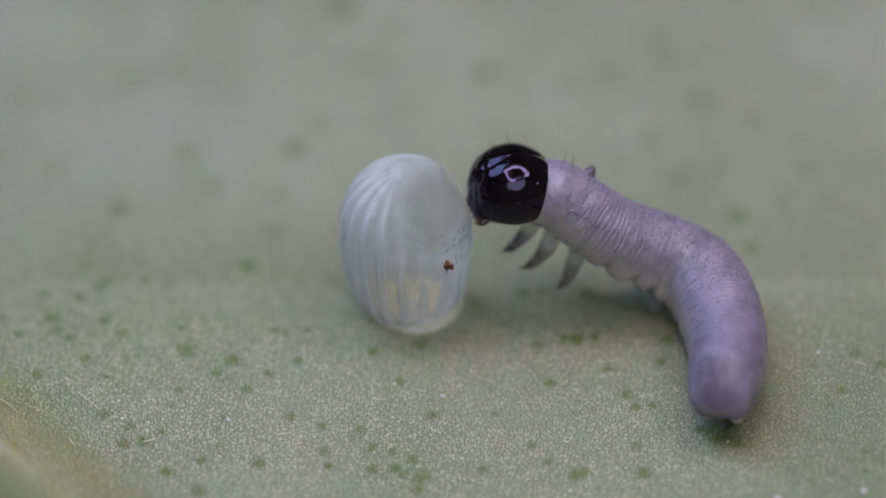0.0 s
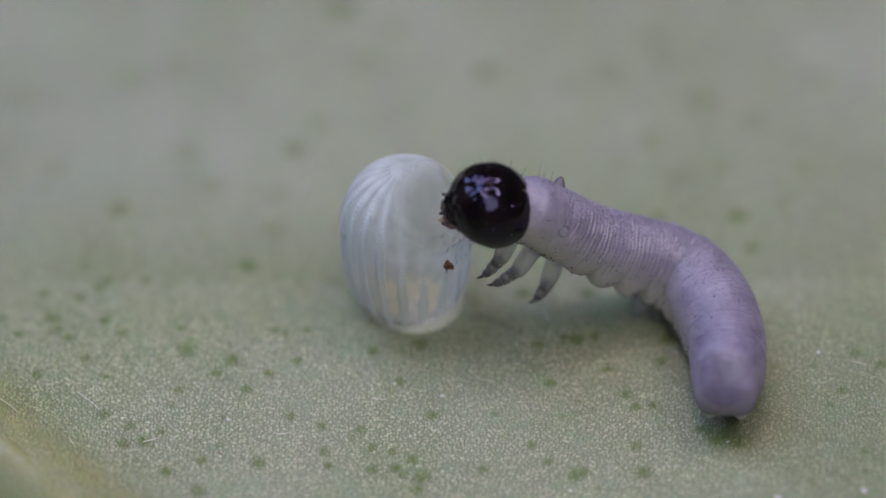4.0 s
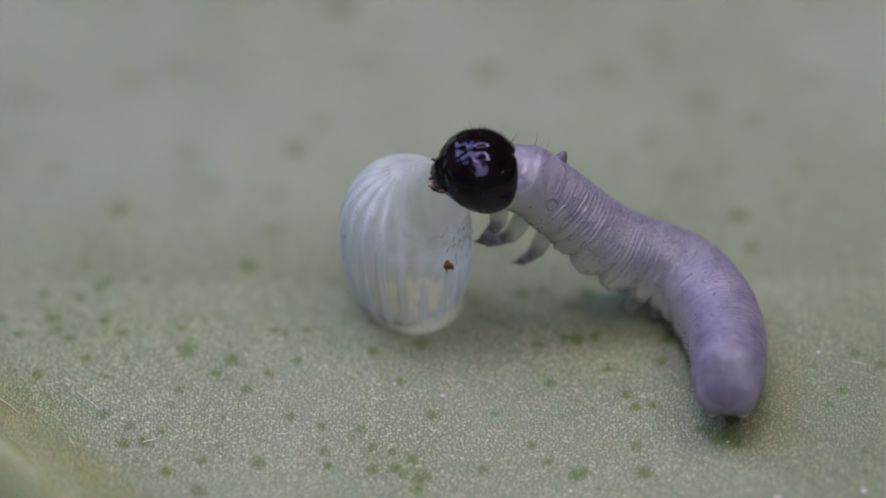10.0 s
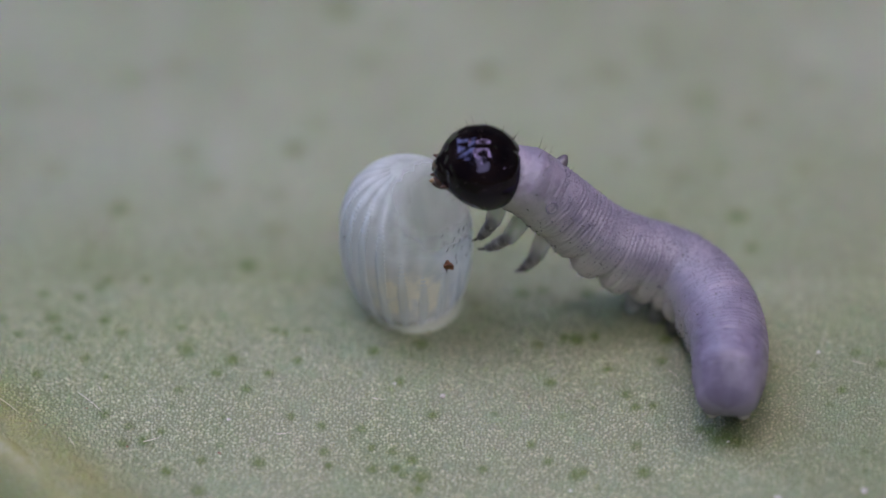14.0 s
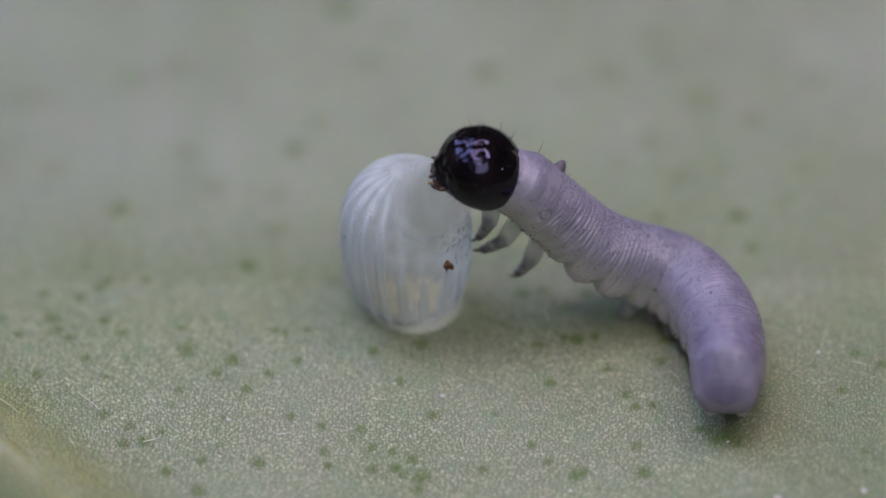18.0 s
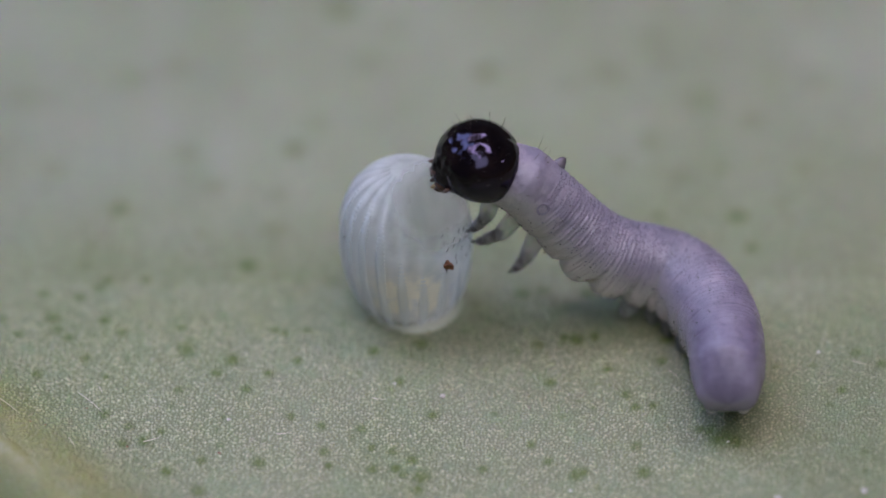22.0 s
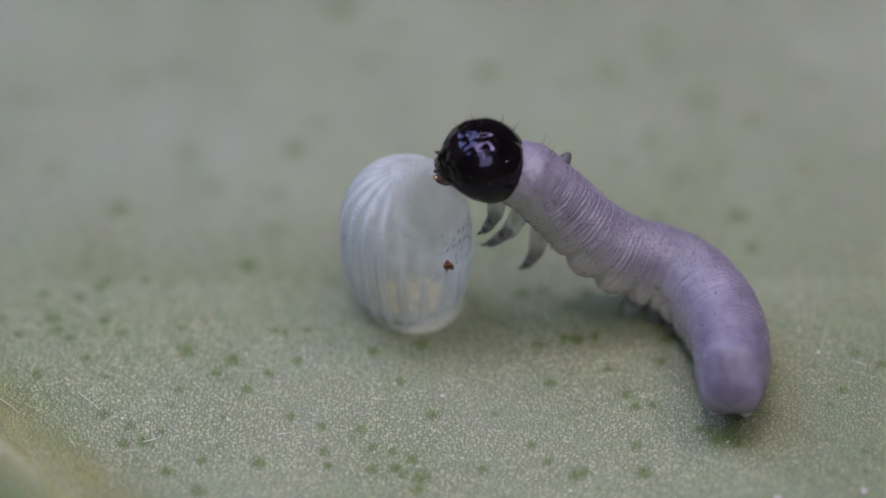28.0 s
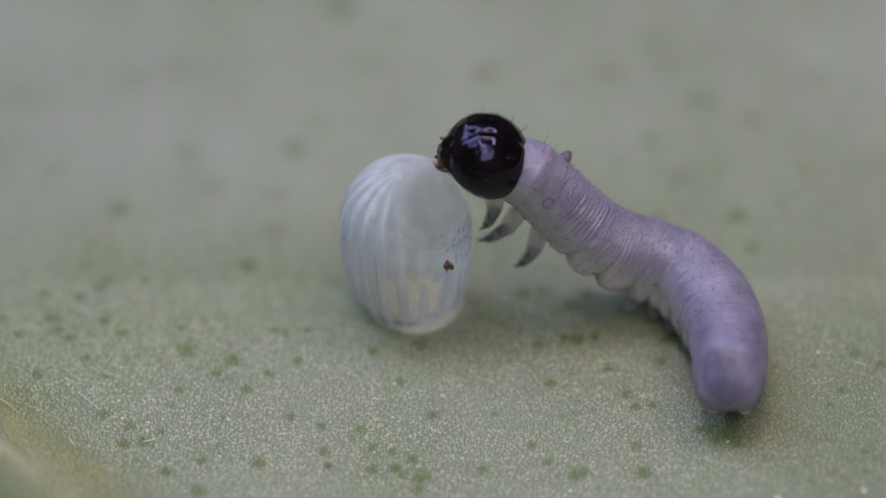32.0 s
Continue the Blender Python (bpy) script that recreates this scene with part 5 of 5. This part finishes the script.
ABDOMEN_C = [
    (0, mm(0.302, -0.170, 0.363, 0.0, -7.6, 106.6)), (0.5, mm(0.286, -0.150, 0.359, 0.0, -6.8, 108.8)), (1, mm(0.273, -0.144, 0.351, 0.0, -6.0, 107.2)),
    (1.5, mm(0.291, -0.161, 0.349, 0.0, -5.8, 106.4)), (2, mm(0.277, -0.148, 0.349, 0.0, -6.3, 107.2)), (2.5, mm(0.266, -0.120, 0.348, 0.0, -5.4, 105.3)),
    (3, mm(0.274, -0.150, 0.347, 0.0, -5.8, 107.2)), (3.5, mm(0.262, -0.113, 0.353, 0.0, -5.7, 108.4)), (5.5, mm(0.262, -0.105, 0.355, 0.0, -3.6, 109.7)),
    (6, mm(0.274, -0.098, 0.351, 0.0, -5.0, 107.6)), (6.5, mm(0.255, -0.089, 0.349, 0.0, -5.2, 109.1)), (7, mm(0.256, -0.094, 0.346, 0.0, -3.8, 109.4)),
    (7.5, mm(0.270, -0.100, 0.355, 0.0, -3.6, 109.4)), (8, mm(0.270, -0.093, 0.355, 0.0, -3.7, 109.1)), (8.5, mm(0.252, -0.077, 0.359, 0.0, -3.1, 110.5)),
    (9, mm(0.251, -0.076, 0.359, 0.0, -3.1, 110.5)), (9.5, mm(0.255, -0.077, 0.362, 0.0, -3.9, 109.6)), (10, mm(0.256, -0.077, 0.346, 0.0, -3.8, 109.8)),
    (10.5, mm(0.254, -0.076, 0.354, 0.0, -4.0, 110.5)), (11, mm(0.253, -0.074, 0.353, 0.0, -4.1, 110.7)), (11.5, mm(0.239, -0.071, 0.359, 0.0, -2.3, 111.6)),
    (12, mm(0.264, -0.070, 0.350, 0.0, -3.4, 111.8)), (12.5, mm(0.261, -0.093, 0.314, 0.0, -3.9, 112.0)), (13, mm(0.265, -0.089, 0.333, 0.0, -2.8, 112.7)),
    (13.5, mm(0.246, -0.057, 0.357, 0.0, -4.8, 110.9)), (14, mm(0.269, -0.076, 0.345, 0.0, -4.2, 110.4)), (14.5, mm(0.257, -0.082, 0.346, 0.0, -3.6, 111.7)),
    (16.5, mm(0.239, -0.084, 0.358, 0.0, -2.6, 111.9)), (17, mm(0.239, -0.085, 0.362, 0.0, -1.2, 111.6)), (17.5, mm(0.226, -0.088, 0.348, 0.0, -1.3, 112.5)),
    (18, mm(0.228, -0.083, 0.356, 0.0, -1.2, 114.1)), (18.5, mm(0.239, -0.091, 0.355, 0.0, -1.6, 112.5)), (19, mm(0.235, -0.074, 0.372, 0.0, -1.2, 112.3)),
    (19.5, mm(0.228, -0.078, 0.355, 0.0, -0.9, 111.8)), (20, mm(0.242, -0.081, 0.360, 0.0, -2.1, 113.2)), (20.5, mm(0.236, -0.088, 0.350, 0.0, -2.6, 112.6)),
    (21, mm(0.240, -0.077, 0.359, 0.0, -2.7, 113.3)), (21.5, mm(0.227, -0.063, 0.375, 0.0, -1.3, 113.8)), (22, mm(0.218, -0.071, 0.374, 0.0, -1.7, 113.2)),
    (22.5, mm(0.225, -0.080, 0.355, 0.0, -1.4, 114.3)), (23, mm(0.240, -0.087, 0.366, 0.0, -1.2, 114.6)), (23.5, mm(0.233, -0.085, 0.366, 0.0, -1.3, 113.1)),
    (24, mm(0.256, -0.099, 0.365, 0.0, -0.7, 114.3)), (24.5, mm(0.257, -0.078, 0.363, 0.0, -1.3, 112.5)), (25, mm(0.258, -0.089, 0.338, 0.0, -1.4, 113.9)),
    (25.5, mm(0.241, -0.079, 0.360, 0.0, -2.1, 114.3)), (27.5, mm(0.241, -0.074, 0.360, 0.0, -2.2, 114.0)), (28, mm(0.256, -0.076, 0.352, 0.0, -2.7, 114.6)),
    (28.5, mm(0.266, -0.070, 0.359, 0.0, -2.3, 115.3)), (29, mm(0.262, -0.077, 0.350, 0.0, -2.2, 115.3)), (29.5, mm(0.252, -0.070, 0.364, 0.0, -1.7, 115.3)),
    (30, mm(0.246, -0.075, 0.364, 0.0, -1.6, 115.0)), (30.5, mm(0.242, -0.064, 0.367, 0.0, -2.7, 115.2)), (31, mm(0.235, -0.060, 0.378, 0.0, -2.2, 114.5)),
    (31.5, mm(0.246, -0.073, 0.361, 0.0, -2.6, 114.4)), (32, mm(0.244, -0.070, 0.375, 0.0, -2.0, 113.7)),
]
ABDOMEN_D = [
    (0, mm(0.351, -0.534, 0.303, 0.0, -6.5, 90.5)), (0.5, mm(0.347, -0.523, 0.305, 0.0, -6.7, 90.1)), (1, mm(0.336, -0.520, 0.305, 0.0, -6.8, 90.7)),
    (1.5, mm(0.344, -0.530, 0.304, 0.0, -6.7, 89.2)), (2, mm(0.339, -0.522, 0.303, 0.0, -6.5, 90.3)), (2.5, mm(0.329, -0.506, 0.307, 0.0, -6.2, 92.2)),
    (3, mm(0.336, -0.521, 0.305, 0.0, -6.0, 90.6)), (3.5, mm(0.342, -0.496, 0.312, 0.0, -5.8, 94.0)), (5.5, mm(0.348, -0.494, 0.318, 0.0, -7.1, 94.5)),
    (6, mm(0.353, -0.491, 0.312, 0.0, -6.4, 94.3)), (6.5, mm(0.343, -0.483, 0.312, 0.0, -5.7, 95.3)), (7, mm(0.343, -0.486, 0.314, 0.0, -5.9, 95.1)),
    (7.5, mm(0.354, -0.488, 0.321, 0.0, -6.4, 94.0)), (8, mm(0.353, -0.485, 0.321, 0.0, -6.4, 94.2)), (8.5, mm(0.344, -0.471, 0.330, 0.0, -6.0, 95.5)),
    (9, mm(0.344, -0.470, 0.330, 0.0, -6.0, 95.5)), (9.5, mm(0.344, -0.471, 0.330, 0.0, -5.9, 95.5)), (10, mm(0.348, -0.477, 0.315, 0.0, -6.0, 96.1)),
    (10.5, mm(0.348, -0.474, 0.320, 0.0, -6.2, 96.0)), (11, mm(0.347, -0.471, 0.322, 0.0, -5.7, 95.5)), (11.5, mm(0.338, -0.469, 0.331, 0.0, -6.7, 96.1)),
    (12, mm(0.361, -0.469, 0.322, 0.0, -5.7, 95.2)), (12.5, mm(0.365, -0.493, 0.284, 0.0, -5.5, 97.1)), (13, mm(0.367, -0.485, 0.306, 0.0, -6.0, 95.3)),
    (13.5, mm(0.340, -0.462, 0.323, 0.0, -5.8, 95.2)), (14, mm(0.360, -0.478, 0.312, 0.0, -6.2, 94.8)), (14.5, mm(0.355, -0.480, 0.314, 0.0, -6.5, 95.3)),
    (16.5, mm(0.338, -0.476, 0.328, 0.0, -6.5, 95.6)), (17, mm(0.337, -0.476, 0.335, 0.0, -7.2, 96.0)), (17.5, mm(0.330, -0.483, 0.321, 0.0, -7.2, 96.8)),
    (18, mm(0.337, -0.473, 0.331, 0.0, -6.8, 96.2)), (18.5, mm(0.339, -0.481, 0.327, 0.0, -7.0, 95.4)), (19, mm(0.337, -0.468, 0.344, 0.0, -7.5, 96.0)),
    (19.5, mm(0.330, -0.476, 0.329, 0.0, -7.5, 96.9)), (20, mm(0.347, -0.473, 0.331, 0.0, -6.7, 95.9)), (20.5, mm(0.339, -0.483, 0.318, 0.0, -7.0, 95.9)),
    (21, mm(0.347, -0.471, 0.329, 0.0, -6.5, 96.1)), (21.5, mm(0.339, -0.457, 0.349, 0.0, -7.0, 97.3)), (22, mm(0.330, -0.464, 0.345, 0.0, -7.2, 98.1)),
    (22.5, mm(0.339, -0.473, 0.328, 0.0, -7.0, 97.3)), (23, mm(0.349, -0.473, 0.339, 0.0, -7.0, 95.5)), (23.5, mm(0.340, -0.471, 0.340, 0.0, -6.8, 97.0)),
    (24, mm(0.363, -0.478, 0.339, 0.0, -6.8, 96.3)), (24.5, mm(0.359, -0.470, 0.337, 0.0, -6.8, 96.2)), (25, mm(0.368, -0.482, 0.314, 0.0, -6.5, 96.8)),
    (25.5, mm(0.353, -0.471, 0.331, 0.0, -6.7, 96.6)), (27.5, mm(0.353, -0.468, 0.332, 0.0, -6.7, 97.1)), (28, mm(0.370, -0.469, 0.325, 0.0, -6.0, 96.4)),
    (28.5, mm(0.382, -0.462, 0.334, 0.0, -6.0, 96.3)), (29, mm(0.377, -0.472, 0.324, 0.0, -6.5, 95.9)), (29.5, mm(0.366, -0.464, 0.338, 0.0, -6.8, 95.7)),
    (30, mm(0.360, -0.468, 0.336, 0.0, -7.2, 95.8)), (30.5, mm(0.359, -0.459, 0.339, 0.0, -6.5, 96.3)), (31, mm(0.350, -0.455, 0.349, 0.0, -7.0, 97.0)),
    (31.5, mm(0.360, -0.467, 0.332, 0.0, -6.7, 96.4)), (32, mm(0.353, -0.463, 0.345, 0.0, -7.2, 96.5)),
]
TAIL = [
    (0, mm(0.306, -0.886, 0.285, 0.0, -0.6, 81.9)), (0.5, mm(0.304, -0.884, 0.285, 0.0, -0.6, 81.2)), (1, mm(0.303, -0.884, 0.285, 0.0, -0.6, 81.6)),
    (1.5, mm(0.305, -0.886, 0.285, 0.0, -0.6, 80.5)), (2, mm(0.304, -0.884, 0.285, 0.0, -0.3, 81.2)), (2.5, mm(0.303, -0.878, 0.290, 0.0, 0.2, 82.2)),
    (3, mm(0.303, -0.880, 0.290, 0.0, 0.2, 81.5)), (3.5, mm(0.327, -0.870, 0.299, 0.0, 0.8, 84.0)), (5.5, mm(0.338, -0.873, 0.295, 0.0, -0.6, 84.8)),
    (6, mm(0.339, -0.873, 0.293, 0.0, 0.2, 84.0)), (6.5, mm(0.334, -0.868, 0.298, 0.0, 1.0, 84.7)), (7, mm(0.334, -0.868, 0.299, 0.0, 0.8, 84.7)),
    (7.5, mm(0.339, -0.867, 0.303, 0.0, 0.2, 84.0)), (8, mm(0.339, -0.866, 0.303, 0.0, 0.2, 84.0)), (8.5, mm(0.338, -0.856, 0.314, 0.0, 0.8, 85.1)),
    (9, mm(0.338, -0.856, 0.314, 0.0, 0.8, 85.1)), (9.5, mm(0.338, -0.856, 0.314, 0.0, 0.8, 85.1)), (10, mm(0.345, -0.866, 0.299, 0.0, 0.8, 85.5)),
    (10.5, mm(0.345, -0.864, 0.302, 0.0, 0.5, 85.5)), (11, mm(0.338, -0.860, 0.307, 0.0, 1.0, 84.7)), (11.5, mm(0.337, -0.859, 0.309, 0.0, -0.1, 85.9)),
    (12, mm(0.351, -0.859, 0.307, 0.0, 1.0, 84.4)), (12.5, mm(0.367, -0.887, 0.270, 0.0, 1.3, 86.2)), (13, mm(0.358, -0.874, 0.290, 0.0, 0.8, 84.7)),
    (13.5, mm(0.328, -0.858, 0.307, 0.0, 1.0, 84.0)), (14, mm(0.347, -0.871, 0.293, 0.0, 0.5, 84.0)), (14.5, mm(0.346, -0.871, 0.293, 0.0, 0.2, 84.8)),
    (16.5, mm(0.333, -0.860, 0.309, 0.0, 0.2, 85.5)), (17, mm(0.336, -0.860, 0.310, 0.0, -0.7, 86.2)), (17.5, mm(0.335, -0.871, 0.295, 0.0, -0.7, 87.0)),
    (18, mm(0.336, -0.860, 0.309, 0.0, -0.1, 86.2)), (18.5, mm(0.333, -0.865, 0.303, 0.0, -0.4, 85.5)), (19, mm(0.336, -0.855, 0.316, 0.0, -0.9, 86.3)),
    (19.5, mm(0.335, -0.866, 0.301, 0.0, -0.9, 87.0)), (20, mm(0.344, -0.860, 0.309, 0.0, -0.1, 85.9)), (20.5, mm(0.337, -0.871, 0.294, 0.0, -0.4, 85.9)),
    (21, mm(0.344, -0.860, 0.309, 0.0, 0.2, 85.9)), (21.5, mm(0.346, -0.847, 0.325, 0.0, -0.4, 87.3)), (22, mm(0.345, -0.852, 0.319, 0.0, -0.7, 88.4)),
    (22.5, mm(0.346, -0.864, 0.303, 0.0, -0.4, 87.3)), (23, mm(0.344, -0.856, 0.315, 0.0, -0.4, 85.9)), (23.5, mm(0.346, -0.854, 0.318, 0.0, -0.1, 87.3)),
    (24, mm(0.366, -0.855, 0.318, 0.0, -0.1, 86.9)), (24.5, mm(0.359, -0.855, 0.315, 0.0, -0.1, 86.2)), (25, mm(0.370, -0.871, 0.293, 0.0, 0.2, 86.6)),
    (25.5, mm(0.355, -0.859, 0.309, 0.0, -0.1, 86.6)), (27.5, mm(0.358, -0.859, 0.309, 0.0, -0.1, 87.0)), (28, mm(0.368, -0.859, 0.308, 0.0, 0.7, 85.8)),
    (28.5, mm(0.379, -0.852, 0.317, 0.0, 0.7, 85.8)), (29, mm(0.372, -0.864, 0.302, 0.0, 0.2, 85.5)), (29.5, mm(0.360, -0.854, 0.315, 0.0, -0.1, 85.5)),
    (30, mm(0.356, -0.859, 0.310, 0.0, -0.7, 85.9)), (30.5, mm(0.356, -0.852, 0.318, 0.0, 0.2, 85.9)), (31, mm(0.354, -0.847, 0.325, 0.0, -0.4, 87.0)),
    (31.5, mm(0.359, -0.859, 0.309, 0.0, -0.1, 86.2)), (32, mm(0.355, -0.852, 0.319, 0.0, -0.7, 86.6)),
]

KEYED = {0: PROTHORAX, 2: METATHORAX, 4: ABDOMEN_A, 6: ABDOMEN_B, 8: ABDOMEN_C, 10: ABDOMEN_D, 12: TAIL}
KNOTS = np.array([-1.5, 0, 2, 4, 6, 8, 10, 12])

# how far each knot of the body sags down and back towards the leaf, in millimetres
SINK = np.array([0.0, 0.02, 0.06, 0.10, 0.10, 0.05, 0.01, 0.0])


def bow(points):
    """Second derivatives of the smooth curve through one point for each knot."""
    n, h = len(KNOTS), np.diff(KNOTS)
    a, r = np.eye(n), np.zeros((n, 3))
    for i in range(1, n - 1):
        a[i, i - 1:i + 2] = h[i - 1], 2 * (h[i - 1] + h[i]), h[i]
        r[i] = 6 * ((points[i + 1] - points[i]) / h[i] - (points[i] - points[i - 1]) / h[i - 1])
    return np.linalg.solve(a, r)


def body_pose(u, points, curve, backs):
    """The pose of the body's axis at u rings from the neck: +x forward, +z its back."""
    i = int(np.clip(np.searchsorted(KNOTS, u) - 1, 0, len(KNOTS) - 2))
    h = KNOTS[i + 1] - KNOTS[i]
    a, b = (KNOTS[i + 1] - u) / h, (u - KNOTS[i]) / h
    p = a * points[i] + b * points[i + 1] + ((a ** 3 - a) * curve[i] + (b ** 3 - b) * curve[i + 1]) * h * h / 6
    d = (points[i + 1] - points[i]) / h + ((1 - 3 * a * a) * curve[i] + (3 * b * b - 1) * curve[i + 1]) * h / 6
    x = Vector(-d).normalized()
    z = Vector([np.interp(u, KNOTS[1:], backs[:, k]) for k in range(3)])
    z = (z - x * z.dot(x)).normalized()
    y = z.cross(x)
    return Matrix(((x.x, y.x, z.x, p[0]), (x.y, y.y, z.y, p[1]), (x.z, y.z, z.z, p[2]), (0, 0, 0, 1)))


# how far each of the three pairs of legs reaches forward, in degrees, over the clip
REACH = [(0.0, 10, -10, -14), (1.0, 8, -8, -10), (1.5, -10, -10, -14), (2.0, -10, -10, -16), (2.5, -8, -6, -12), (3.5, 0, 0, -10), (5.5, -4, -8, -18), (7.0, -12, -14, -22), (8.0, -8, -8, -20), (9.0, -12, -12, -22), (10.0, -12, -12, -22), (12.0, -22, -28, -30),
         (13.0, 5, 5, -15), (14.0, -14, -14, -20), (19.0, -19, -14, -23), (23.0, -18, -14, -23), (25.0, -16, -13, -25), (28.0, -24, -17, -33), (32.0, -26, -18, -33)]
# how far the legs are folded at the knee, in degrees
FOLD = [(0.0, 2), (1.0, 6), (1.5, 22), (2.0, 20), (2.5, 12), (3.5, 26), (5.5, 22), (6.0, 30), (7.0, 60), (8.0, 38), (9.0, 62), (10.0, 50), (12.0, 26), (14.0, 26), (19.0, 28), (23.0, 26), (28.0, 28), (32.0, 26)]


def motions():
    walk(skull, HEAD)
    spine = []
    for k, (t, m) in enumerate(HEAD):
        points = np.array([m.translation] + [KEYED[i][k][1].translation for i in KEYED]) + SINK[:, None] * MM * np.array((0.10, 0.788, -0.52))
        spine.append((t, points, bow(points), np.array([KEYED[i][k][1].to_3x3().col[2] for i in KEYED])))

    def track_of(u):
        return [(t, body_pose(u, *line)) for t, *line in spine]

    for u, ob in slices:
        walk(ob, track_of(u))
    ts, fs = [s[0] for s in REACH], [s[0] for s in FOLD]
    for i, side, leg, lower in legs:
        track, fold = [], []
        for t, m in track_of(i):
            forward = np.interp(t, ts, [s[i + 1] for s in REACH]) - (10, 2, 4)[i] + 3 * math.sin(2.3 * t + i + side)
            track.append((t, m @ mm((0.055, 0.03, 0.03)[i], 0.13 * side, (-0.265, -0.305, -0.30)[i], side * 18, 0, 0) @ pose(0, 0, 0, 0, -forward, 0)))
            bend = np.interp(t, fs, [s[1] for s in FOLD]) * (0.6, 0.6, 0.3)[i] + 5 * math.sin(1.7 * t + 2 * i)
            fold.append((t, mm(0, 0, -0.085) @ pose(0, 0, 0, 0, -bend, 0) @ mm(0, 0, 0.085)))
        walk(leg, track)
        for piece in lower:
            walk(piece, fold)


motions()
